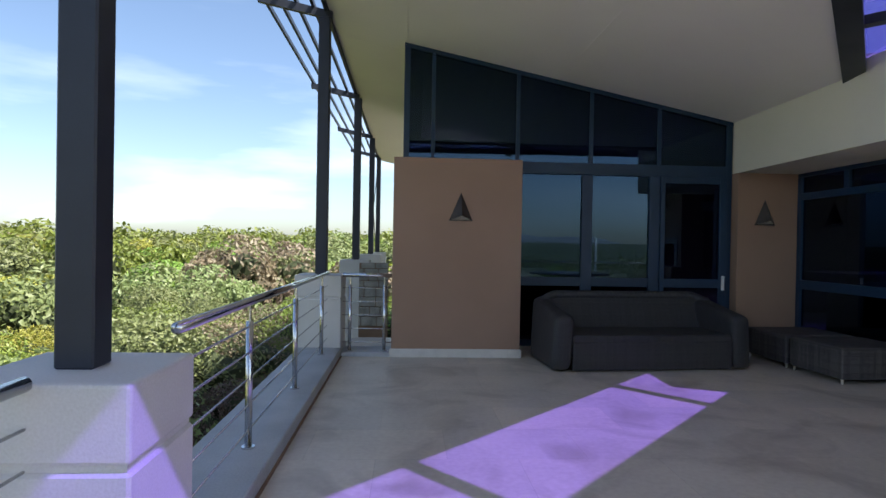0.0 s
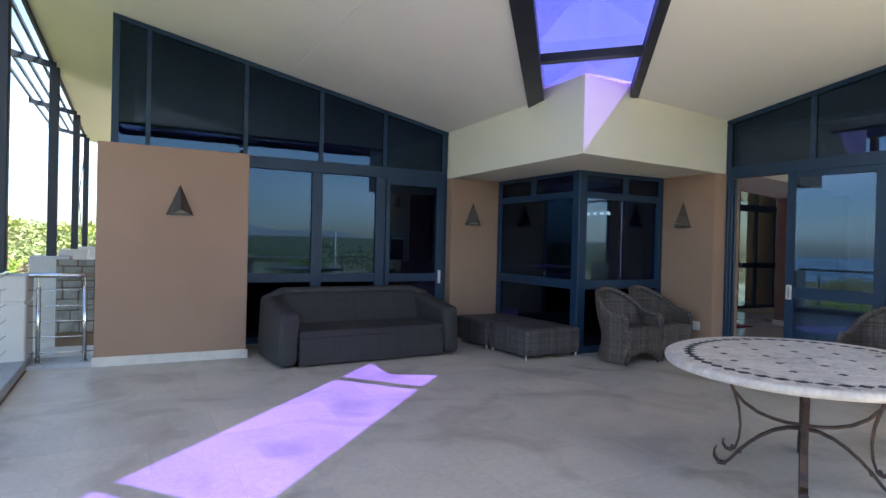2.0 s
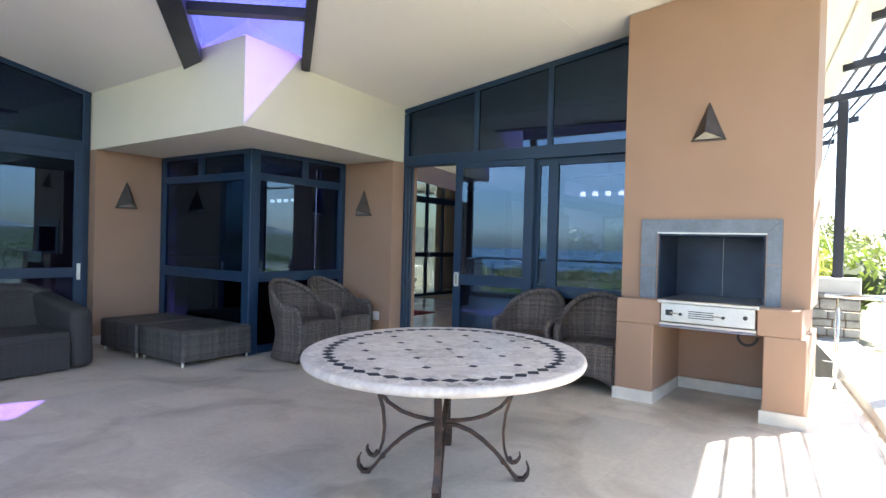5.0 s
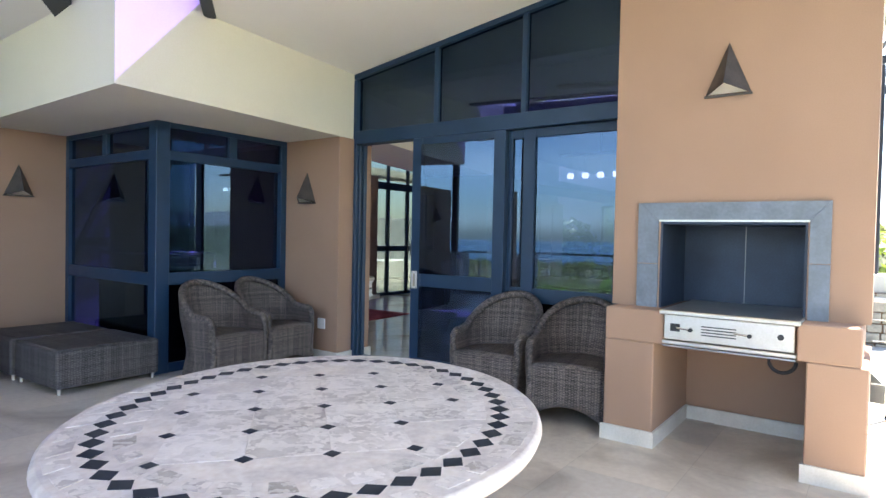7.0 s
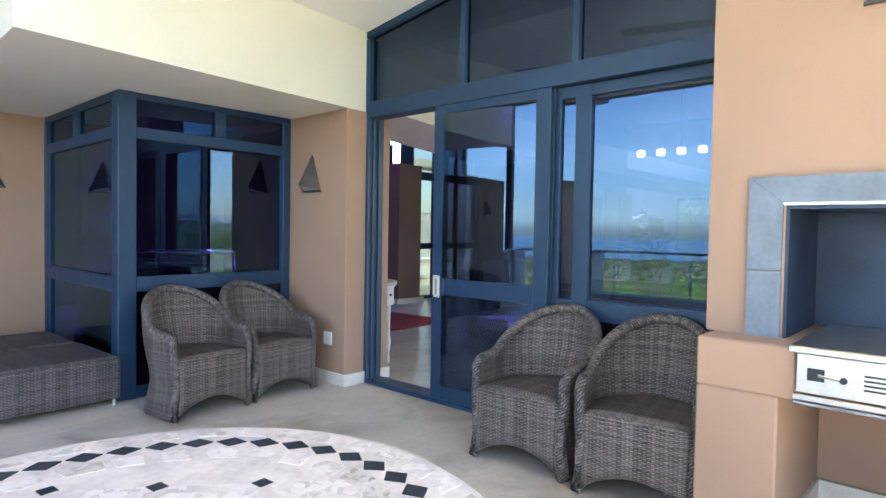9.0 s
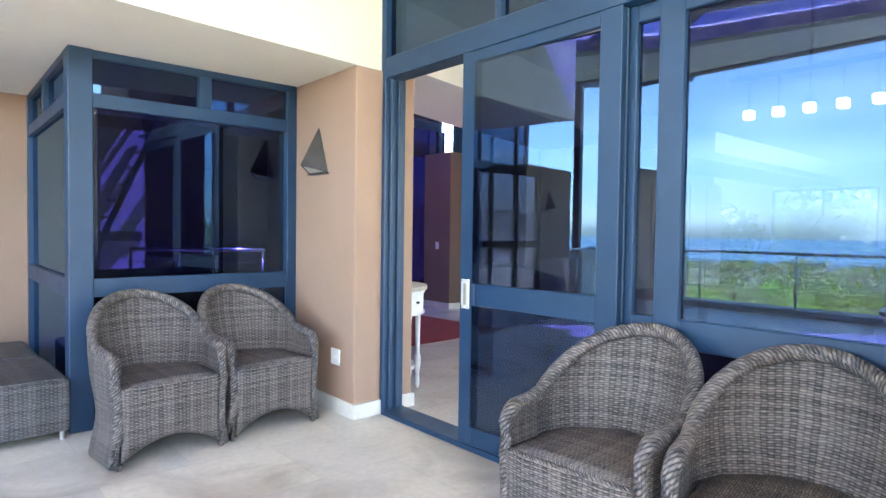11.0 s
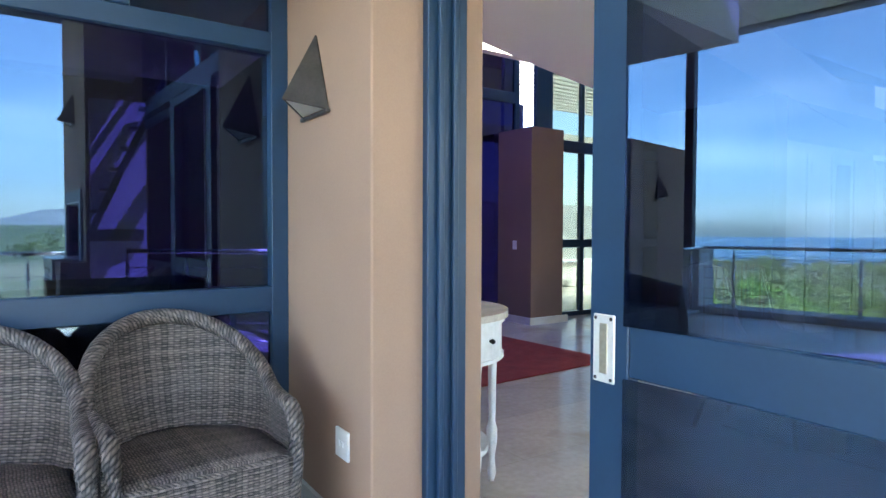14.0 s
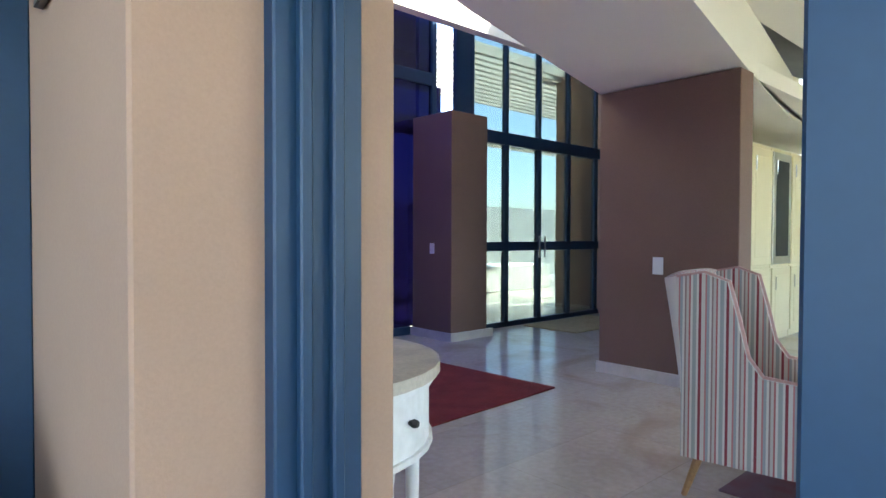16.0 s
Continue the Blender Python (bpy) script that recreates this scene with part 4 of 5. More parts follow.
# forecourt
structure("forecourt", bx(9, 24, 9.7, 20, -0.05, 0.0), KERB, "pale paved forecourt outside the entrance", "pavement")
structure("court_wall", bx(9.5, 22, 15.5, 15.8, 0, 2.0), KERB, "grey boundary wall of the forecourt", "wall")
structure("court_plinth", bx(11.5, 18, 12.6, 13.6, 0, 0.55, 0.02), WHITEP, "low white planter wall in the forecourt", "wall")
structure("court_column", bx(15.0, 15.6, 9.7, 10.2, 0, 4.2), BROWN, "brown plastered column outside the entrance", "column")
structure("court_fascia", bx(9.0, 18, 12.2, 12.45, 3.0, 3.3), GREYP, "grey beam over the forecourt", "beam")
perg = thing("pergola_court", pose(0, 0, 0), "pale pergola slats over the forecourt", "pergola", kind="structure")
for i in range(12):
    part("slat", bx(9.0, 18, 9.9 + 0.2 * i, 9.98 + 0.2 * i, 3.75, 3.9), GREYP, perg)


# ---- furniture ----
def smooth_step(a, b, t):
    t = max(0, min(1, (t - a) / (b - a)))
    return t * t * (3 - 2 * t)


def wicker_chair():
    """A tub chair; it faces -y, its origin on the floor under the middle."""
    ch = thing("wicker_armchair", pose(0, 0, 0), "grey-brown woven wicker tub armchair with arched front", "chair", "wicker armchairs")
    N = 36
    plan, run = [], [0.0]
    for i in range(N + 1):
        t = i / N
        if t < 0.22:
            k = t / 0.22
            p = (-0.285 - 0.015 * k, -0.30 + 0.28 * k)
        elif t > 0.78:
            k = (1 - t) / 0.22
            p = (0.285 + 0.015 * k, -0.30 + 0.28 * k)
        else:
            a = math.pi - math.pi * (t - 0.22) / 0.56
            p = (0.30 * math.cos(a), -0.02 + 0.30 * math.sin(a))
        plan.append(p)
        if i:
            run.append(run[-1] + math.dist(plan[-1], plan[-2]))

    def top(t):
        k = min(t, 1 - t)
        lift = math.sin(math.pi * (k - 0.22) / 0.56) if k > 0.22 else 0.0
        return 0.565 + 0.03 * smooth_step(0.0, 0.05, k) + 0.025 * smooth_step(0.08, 0.3, k) + 0.258 * lift ** 1.1

    def at(i, f):
        """A point of the outer shell: i along it, f from foot to rim."""
        t = i / N
        x, y = plan[i]
        z = 0.015 + (top(t) - 0.015) * f
        back = smooth_step(0.15, 0.5, min(t, 1 - t))
        grow = 1.0 + (0.17 * back + 0.03) * smooth_step(0.3, 0.95, f) - (0.04 + 0.07 * back) * math.sin(math.pi * min(1, f * 1.5)) + (0.06 + 0.09 * back) * (1 - smooth_step(0, 0.38, f))
        return (x * grow, (y + 0.07 * back * f) * (grow if y > 0 else 1), z)
    K = 10
    rows = [[at(i, k / K) for i in range(N + 1)] for k in range(K + 1)]
    uvs = [[(run[i], rows[k][i][2]) for i in range(N + 1)] for k in range(K + 1)]
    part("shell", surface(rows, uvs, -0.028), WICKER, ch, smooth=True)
    # rolled rim: up the front edge, over the arms and the back, down again
    rim = [at(0, f) for f in (0.0, 0.25, 0.5, 0.75, 0.95)] + [at(i, 1.0) for i in range(1, N)] + [at(N, f) for f in (0.95, 0.75, 0.5, 0.25, 0.0)]
    bm = tube(rim, 0.031, 10, uv=True)
    part("rim", bm, WICKER, ch, "thick braided wicker edge", smooth=True)
    # seat
    srows, suv = [], []
    for k in range(6):
        y = -0.298 + 0.56 * k / 5
        w = 0.275 if k < 3 else math.sqrt(max(0.01, 0.285 ** 2 - max(0, y) ** 2))
        srows.append([(w * (2 * j / 8 - 1), y, 0.408 + 0.01 * math.sin(math.pi * j / 8)) for j in range(9)])
        suv.append([(p[1], p[0]) for p in srows[-1]])
    part("seat", surface(srows, suv, 0.03), WICKER, ch, "flat woven seat", smooth=True)
    # front apron with an arched lower edge
    arows, auv = [], []
    for k in range(6):
        r, q = [], []
        for j in range(17):
            x = -0.27 + 0.54 * j / 16
            lo = 0.03 + 0.115 * math.cos(math.pi * x / 0.56) ** 0.7
            z = lo + (0.432 - lo) * k / 5
            r.append((x, -0.305 - 0.012 * math.sin(math.pi * j / 16), z))
            q.append((x, z))
        arows.append(r)
        auv.append(q)
    part("front_panel", surface(arows, auv, 0.02), WICKER, ch, smooth=True)
    part("seat_trim", tube([(-0.27 + 0.54 * j / 16, -0.307 - 0.012 * math.sin(math.pi * j / 16), 0.430) for j in range(17)], 0.013, 7, uv=True), WICKER, ch, smooth=True)
    part("arch_rim", tube([(x, -0.31, 0.03 + 0.115 * math.cos(math.pi * x / 0.56) ** 0.7) for x in [-0.27 + 0.54 * j / 16 for j in range(17)]], 0.012, 7, uv=True), WICKER, ch, smooth=True)
    for x, y in ((-0.285, -0.30), (0.285, -0.30), (-0.22, 0.2), (0.22, 0.2)):
        part("foot", tube([(x, y, 0.0), (x, y, 0.03)], [0.016, 0.026], 8, uv=True), WICKER, ch)
    for o in ch.children:
        o.data.transform(Matrix.Diagonal((1.0, 0.92, 1.0, 1)))
    return ch


chair = wicker_chair()
chair.matrix_world = pose(5.88, 5.335, 0, 0, 0, 4)
tagged(chair, "grey-brown woven wicker tub armchair before the bay window")
c2 = copy_thing(chair, pose(6.525, 5.40, 0, 0, 0, 5))
c3 = copy_thing(chair, pose(6.915, 2.895, 0, 0, 0, -86))
c4 = copy_thing(chair, pose(6.935, 2.215, 0, 0, 0, -80))
for c in (c3, c4):
    tagged(c, "grey-brown woven wicker tub armchair before the sliding door")


def rounded_box(x0, x1, y0, y1, z0, z1, r, seg=3):
    bm = bx(x0, x1, y0, y1, z0, z1, r, seg)
    return box_uv(bm)


def ottoman(m, label):
    o = thing("wicker_ottoman", m, label, "ottoman", "wicker ottomans")
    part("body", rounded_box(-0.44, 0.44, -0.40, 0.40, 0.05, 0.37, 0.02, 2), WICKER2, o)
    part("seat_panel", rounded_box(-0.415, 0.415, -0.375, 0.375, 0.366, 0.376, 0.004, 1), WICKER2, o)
    for x in (-0.40, 0.40):
        for y in (-0.36, 0.36):
            part("foot", tube([(x, y, 0), (x, y, 0.055)], 0.016, 8), SATIN, o, "short metal foot")


ottoman(pose(5.06, 6.14, 0, 0, 0, 2), "dark grey woven wicker ottoman beside the bay post")
ottoman(pose(5.02, 6.98, 0, 0, 0, 1), "dark grey woven wicker ottoman pushed against its twin")

sofa = thing("wicker_sofa", pose(2.90, 6.80, 0, 0, 0, 4.5), "dark grey woven wicker sofa with rolled arms", "sofa")
L = 1.14
part("seat", rounded_box(-L + 0.2, L - 0.2, -0.44, 0.25, 0.30, 0.40, 0.025, 2), WICKER3, sofa)
part("front_panel", rounded_box(-L + 0.2, L - 0.2, -0.455, -0.40, 0.015, 0.33, 0.02, 2), WICKER3, sofa)
rows, uvs = [], []
for k in range(9):
    a = k / 8
    rows.append([])
    uvs.append([])
    for j in range(33):
        x = -L + 0.05 + (2 * L - 0.10) * j / 32
        e = smooth_step(0.80, 1.0, abs(x) / (L - 0.05))
        z = 0.33 + (0.785 - 0.07 * e - 0.33) * a
        rows[-1].append((x, 0.22 + 0.15 * a - 0.10 * e, z))
        uvs[-1].append((x, z))
part("backrest", surface(rows, uvs, -0.09), WICKER3, sofa, smooth=True)
part("back_rim", tube([(p[0], p[1] + 0.03, p[2] - 0.01) for p in rows[-1]], 0.055, 12, uv=True), WICKER3, sofa, smooth=True)
part("rear_panel", rounded_box(-L + 0.05, L - 0.05, 0.36, 0.44, 0.015, 0.72, 0.03, 2), WICKER3, sofa)
for sgn in (-1, 1):
    bm = rounded_box(sgn * (L - 0.10) - 0.115, sgn * (L - 0.10) + 0.115, -0.47, 0.44, 0.015, 0.62, 0.08, 5)
    for v in bm.verts:
        if v.co.z > 0.3:
            v.co.z += 0.13 * smooth_step(-0.35, 0.40, v.co.y)
        v.co.x += sgn * 0.03 * smooth_step(0.25, 0.0, v.co.z) if v.co.z < 0.25 else 0.0
    part("arm", bm, WICKER3, sofa, smooth=True)


# ---- mosaic table ----
def mosaic_table():
    RA, RB, Z, TURNED = 0.953, 0.811, 0.752, 27.0
    t = thing("mosaic_table", pose(4.058, 1.974, 0, 0, 0, TURNED), "oval white marble mosaic table on scrolled wrought-iron legs", "table")
    oval = lambda a, inset: ((RA - inset) * math.cos(a), (RB - inset) * math.sin(a))
    bm = bmesh.new()
    prof = [(0.035, Z - 0.052), (0.008, Z - 0.045), (0.0, Z - 0.026), (0.005, Z - 0.008), (0.018, Z)]
    n = 96
    rings = [[bm.verts.new((*oval(2 * math.pi * i / n, d), z)) for i in range(n)] for d, z in prof]
    for a, b in zip(rings, rings[1:]):
        for i in range(n):
            f = bm.faces.new((a[i], a[(i + 1) % n], b[(i + 1) % n], b[i]))
            f.smooth = True
    bm.faces.new(rings[0][::-1])
    bm.faces.new(rings[-1])
    bmesh.ops.recalc_face_normals(bm, faces=bm.faces)
    top = part("tabletop", bm, MOSAIC, t, "thick pale marble mosaic top")
    rnd = random.Random(3)
    # points at even steps along the oval of the diamond border
    fine = [oval(2 * math.pi * i / 2000, 0.148) for i in range(2001)]
    run = [0.0]
    for p, q in zip(fine, fine[1:]):
        run.append(run[-1] + math.dist(p, q))
    count, k = 49, 0
    me = bpy.data.meshes.new("diamond")
    dm = prism([(-0.0435, 0), (0, -0.035), (0.0435, 0), (0, 0.035)], 0.0, 0.0022)
    dm.to_mesh(me)
    dm.free()
    me.materials.append(DARKTILE)
    for i in range(count):
        while run[k] < run[-1] * i / count:
            k += 1
        (x, y), (x1, y1) = fine[k], fine[min(k + 1, 2000)]
        o = new("diamond", me)
        o.parent = top
        o.matrix_local = pose(x, y, Z, 0, 0, math.degrees(math.atan2(y1 - y, x1 - x)) + rnd.uniform(-3, 3))
    # marble tiles in a square grid with clipped corners and small diamonds between
    ang = radians(-40.0 - TURNED)
    ca, sa = math.cos(ang), math.sin(ang)
    tone = [marble_mat("marble_tile_%d" % k, *c) for k, c in enumerate((((0.72, 0.65, 0.58), (0.42, 0.36, 0.31), (0.55, 0.50, 0.45), 0.17), ((0.69, 0.62, 0.55), (0.33, 0.28, 0.24), (0.50, 0.45, 0.40), 0.14), ((0.75, 0.68, 0.61), (0.46, 0.40, 0.35), (0.56, 0.51, 0.46), 0.20), ((0.60, 0.54, 0.47), (0.28, 0.24, 0.20), (0.44, 0.39, 0.35), 0.14)))]
    inside = lambda X, Y, d: (X / (RA - d)) ** 2 + (Y / (RB - d)) ** 2 < 1
    g = 0.244
    ox, oy = 0.02 * ca, 0.02 * sa
    for i in range(-5, 6):
        for j in range(-5, 6):
            x, y = (i + 0.5) * g, (j + 0.5) * g
            X, Y = x * ca - y * sa + ox, x * sa + y * ca + oy
            if inside(X, Y, 0.345):
                h = g / 2 - 0.0015
                c = 0.026
                pts = [(-h + c, -h), (h - c, -h), (h, -h + c), (h, h - c), (h - c, h), (-h + c, h), (-h, h - c), (-h, -h + c)]
                o = part("tile", prism(pts, 0.0, 0.0012 + 0.0006 * rnd.random()), tone[rnd.randrange(3)], top)
                o.matrix_local = pose(X, Y, Z, 0, 0, math.degrees(ang))
            x, y = i * g, j * g
            X, Y = x * ca - y * sa + ox, x * sa + y * ca + oy
            if inside(X, Y, 0.25):
                o = part("small_diamond", prism([(-0.026, 0), (0, -0.026), (0.026, 0), (0, 0.026)], 0.0, 0.0022), DARKTILE, top)
                o.matrix_local = pose(X, Y, Z, 0, 0, math.degrees(ang))
    # broken marble pieces in the border bands
    for d0, d1, n in ((0.106, 0.03, 40), (0.275, 0.192, 34)):
        for i in range(n):
            a0, a1 = 2 * math.pi * (i + rnd.uniform(0, 0.25)) / n, 2 * math.pi * (i + 1 - 0.03) / n
            di, do = d0 - rnd.uniform(0, 0.012), d1 + rnd.uniform(0, 0.012)
            pts = [oval(a0, di), oval(a0 + 0.02, do), oval(a1, do), oval(a1 - 0.03, di)]
            part("chip", prism(pts, Z, Z + 0.001 + 0.0006 * rnd.random()), tone[rnd.randrange(4)], top)
    part("under_ring", tube([(0.50 * math.cos(a), 0.42 * math.sin(a), Z - 0.06) for a in [2 * math.pi * i / 40 for i in range(41)]], 0.010, 6), RUSTIC, t)
    # four scrolled legs, the end ones reaching further out
    for k in range(4):
        a = radians(5.0 + 90 * k)
        c, s = math.cos(a), math.sin(a)
        far = 1.24 if k % 2 == 0 else 1.0
        up = [(0.47, 0.70), (0.435, 0.60), (0.395, 0.50), (0.362, 0.39), (0.350, 0.28), (0.358, 0.19), (0.378, 0.125), (0.405, 0.103), (0.435, 0.112), (0.452, 0.14), (0.450, 0.165)]
        low = [(0.0, 0.315), (0.08, 0.308), (0.16, 0.278), (0.235, 0.228), (0.30, 0.170), (0.36, 0.105), (0.41, 0.040), (0.44, 0.012), (0.475, 0.014), (0.500, 0.045), (0.503, 0.085), (0.490, 0.112)]
        high = [(0.0, 0.335), (0.09, 0.337), (0.17, 0.350), (0.25, 0.375), (0.33, 0.425), (0.40, 0.505), (0.44, 0.60), (0.462, 0.70)]
        for nm, pr, w in (("leg_upright", up, 0.019), ("leg_scroll", low, 0.024), ("leg_brace", high, 0.017)):
            q = []
            for p0, p1 in zip(pr, pr[1:]):
                q += [tuple(p0[d] + (p1[d] - p0[d]) * f for d in (0, 1)) for f in (0, 0.5)]
            q.append(pr[-1])
            bm = bmesh.new()
            secs = []
            for i, (r, z) in enumerate(q):
                r0, z0 = q[max(0, i - 1)]
                r1, z1 = q[min(len(q) - 1, i + 1)]
                d = Vector((r1 - r0, z1 - z0)).normalized()
                h = 0.0075 * (1 - 0.55 * max(0, (i - len(q) + 6) / 6) * (nm != "leg_brace"))
                nx, nz = -d.y * h, d.x * h
                r = r * far
                secs.append([bm.verts.new(((r + e * nx) * c - f * w * s, (r + e * nx) * s + f * w * c, z + e * nz)) for e, f in ((1, 1), (1, -1), (-1, -1), (-1, 1))])
            for A, B in zip(secs, secs[1:]):
                for i in range(4):
                    bm.faces.new((A[i], A[(i + 1) % 4], B[(i + 1) % 4], B[i]))
            bm.faces.new(secs[0])
            bm.faces.new(secs[-1][::-1])
            bmesh.ops.recalc_face_normals(bm, faces=bm.faces)
            part(nm, bm, RUSTIC, t)
        for r, z in ((0.395, 0.122), (0.352, 0.108)):
            r *= far
            part("scroll_ball", tube([(r * c - 0.02 * s, r * s + 0.02 * c, z), (r * c + 0.02 * s, r * s - 0.02 * c, z)], 0.014, 10), RUSTIC, t)
        r = 0.455 * far
        bm = bx(-0.028, 0.028, -0.022, 0.022, 0.0, 0.010, 0.003)
        bm.transform(Matrix.Translation((r * c, r * s, 0)) @ Matrix.Rotation(a, 4, "Z"))
        part("foot_pad", bm, RUSTIC, t)
        r = 0.50 * far
        bm = bx(-0.05, 0.05, -0.02, 0.02, Z - 0.066, Z - 0.053)
        bm.transform(Matrix.Translation((r * c, r * s, 0)) @ Matrix.Rotation(a, 4, "Z"))
        part("bracket", bm, RUSTIC, t)
    return t


mosaic_table()


# ---- wall lamps, sockets ----
def wall_lamp(m):
    """A folded pyramid sconce; local y points out of the wall, its tip at z = 0.32."""
    w = thing("wall_lamp", m, "bronze metal pyramid wall lamp, unlit", "lamp", "pyramid wall lamps")
    bm = bmesh.new()
    A, B, T, F = [bm.verts.new(p) for p in ((-0.14, 0.004, 0.0), (0.14, 0.004, 0.0), (0.0, 0.004, 0.335), (0.0, 0.15, 0.05))]
    for f in ((A, F, T), (F, B, T)):
        bm.faces.new(f)
    bmesh.ops.recalc_face_normals(bm, faces=bm.faces)
    bmesh.ops.solidify(bm, geom=list(bm.faces), thickness=0.006)
    part("shade", bm, LAMPM, w)
    bm = bmesh.new()
    bm.faces.new([bm.verts.new(p) for p in ((-0.118, 0.014, 0.006), (0.118, 0.014, 0.006), (0.0, 0.138, 0.05))])
    bmesh.ops.solidify(bm, geom=list(bm.faces), thickness=0.005)
    part("diffuser", bm, LAMPG, w, "pale glass plate under the shade")
    part("back_plate", bx(-0.05, 0.05, 0.0, 0.01, 0.02, 0.14, 0.003), LAMPM, w)
    part("base_bar", bx(-0.145, 0.145, 0.0, 0.016, -0.012, 0.002, 0.002), LAMPM, w)
    for x in (-0.11, 0.12):
        part("clip", bx(x - 0.022, x + 0.022, 0.014, 0.019, -0.011, 0.001), LAMPM, w)


wall_lamp(pose(0.82, 7.117, 1.67, 0, 0, 180))
wall_lamp(pose(5.06, 7.797, 1.72, 0, 0, 180))
wall_lamp(pose(7.067, 5.51, 1.72, 0, 0, 90))
wall_lamp(pose(6.807, 1.155, 2.345, 0, 0, 90))


def switch_plate(m, w, h, label, toggles=1):
    s = thing("wall_socket", m, label, "socket")
    part("plate", bx(-w / 2, w / 2, 0, 0.012, -h / 2, h / 2, 0.004, 2), PLASTIC, s)
    for k in range(toggles):
        x = (k - (toggles - 1) / 2) * 0.03
        part("toggle", bx(x - 0.008, x + 0.008, 0.012, 0.017, -0.01, 0.014, 0.002), PLASTIC, s)


switch_plate(pose(7.07, 5.245, 0.395, 0, 0, 90), 0.115, 0.115, "white plastic power socket on the brown wall", 2)
switch_plate(pose(11.40, 9.24, 1.05, 0, 0, 90), 0.075, 0.12, "white plastic light switch on the brown column")
switch_plate(pose(11.39, 6.45, 0.96, 0, 0, 90), 0.09, 0.14, "white plastic light switch on the dining wall", 2)

# ---- things indoors ----
red = tagged(part("red_rug", bx(-1.1, 1.1, -0.95, 0.95, 0, 0.014, 0.005), REDRUG), "plain dark red pile rug on the hall floor", "rug")
red.matrix_world = pose(9.47, 7.78, 0.004, 0, 0, 3)
jm = tagged(part("door_mat", bx(-0.75, 0.75, -0.42, 0.42, 0, 0.015, 0.005), JUTE), "tan woven jute door mat by the entrance", "mat")
jm.matrix_world = pose(13.7, 8.75, 0.004)

console = thing("console_table", pose(7.60, 5.53, 0), "white distressed half-moon console table with a drawer", "table")
half = lambda r, n=16: [(r * math.cos(a), r * math.sin(a)) for a in [-math.pi / 2 + math.pi * i / n for i in range(n + 1)]]
part("tabletop", prism(half(0.42), 0.835, 0.865), mat("worn_cream_top", (0.55, 0.49, 0.40), 0.5, vary=0.25, scale=9), console, "worn grey-cream top")
DIST = mat("distressed_white_paint", (0.76, 0.75, 0.72), 0.55, vary=0.1, scale=14, fine=0.1, bscale=30)
part("top_lip", prism(half(0.405), 0.815, 0.835), DIST, console)
part("apron", prism(half(0.39), 0.66, 0.815), DIST, console)
part("lower_rim", prism(half(0.40), 0.645, 0.66), DIST, console)
part("shelf", prism(half(0.33), 0.20, 0.225), DIST, console)
for a in (-78, -25, 25, 78):
    c, s = math.cos(radians(a)), math.sin(radians(a))
    x, y = max(0.03, 0.355 * c), 0.355 * s
    part("leg", tube([(x, y, 0.004), (x, y, 0.05), (x, y, 0.12), (x, y, 0.20), (x, y, 0.26), (x, y, 0.30), (x, y, 0.60), (x, y, 0.65)], [0.012, 0.022, 0.014, 0.026, 0.028, 0.017, 0.022, 0.028], 10), DIST, console, smooth=True)
for a in (-70, 0, 70):
    c, s = math.cos(radians(a)), math.sin(radians(a))
    part("knob", tube([(0.39 * c, 0.39 * s, 0.745), (0.405 * c, 0.405 * s, 0.745), (0.415 * c, 0.415 * s, 0.745)], [0.006, 0.012, 0.008], 8), BLACK, console, "small dark knob")
tb = thing("tissue_box", pose(7.72, 5.36, 0.865, 0, 0, 20), "small white box on the console", "box")
part("carton", bx(-0.06, 0.06, -0.06, 0.06, 0, 0.10, 0.004), PLASTIC, tb)

# striped wing chair and dining things
STRIPE = mat("striped_fabric", (0.6, 0.56, 0.5), 0.9, vary=0.1, bump=0.4, bscale=400)
sn, sl = STRIPE.node_tree.nodes, STRIPE.node_tree.links
stc, ssep = sn.new("ShaderNodeTexCoord"), sn.new("ShaderNodeSeparateXYZ")
sl.new(stc.outputs["UV"], ssep.inputs[0])
sm = sn.new("ShaderNodeMath")
sm.operation = "FRACT"
sd = sn.new("ShaderNodeMath")
sd.operation = "DIVIDE"
sd.inputs[1].default_value = 0.115
sl.new(ssep.outputs[0], sd.inputs[0])
sl.new(sd.outputs[0], sm.inputs[0])
srp = sn.new("ShaderNodeValToRGB")
srp.color_ramp.interpolation = "CONSTANT"
cols4 = [(0.0, (0.62, 0.56, 0.48)), (0.14, (0.26, 0.05, 0.06)), (0.24, (0.66, 0.6, 0.52)), (0.32, (0.36, 0.36, 0.33)), (0.46, (0.66, 0.6, 0.52)), (0.54, (0.42, 0.12, 0.12)), (0.60, (0.55, 0.48, 0.4)), (0.70, (0.30, 0.20, 0.18)), (0.76, (0.66, 0.6, 0.52)), (0.84, (0.35, 0.36, 0.35)), (0.94, (0.5, 0.2, 0.19))]
els = srp.color_ramp.elements
els[0].position, els[0].color = 0.0, (*cols4[0][1], 1)
els[1].position, els[1].color = cols4[1][0], (*cols4[1][1], 1)
for p, c in cols4[2:]:
    e = els.new(p)
    e.color = (*c, 1)
sl.new(sm.outputs[0], srp.inputs[0])
sl.new(srp.outputs[0], sn["Principled BSDF"].inputs["Base Color"])


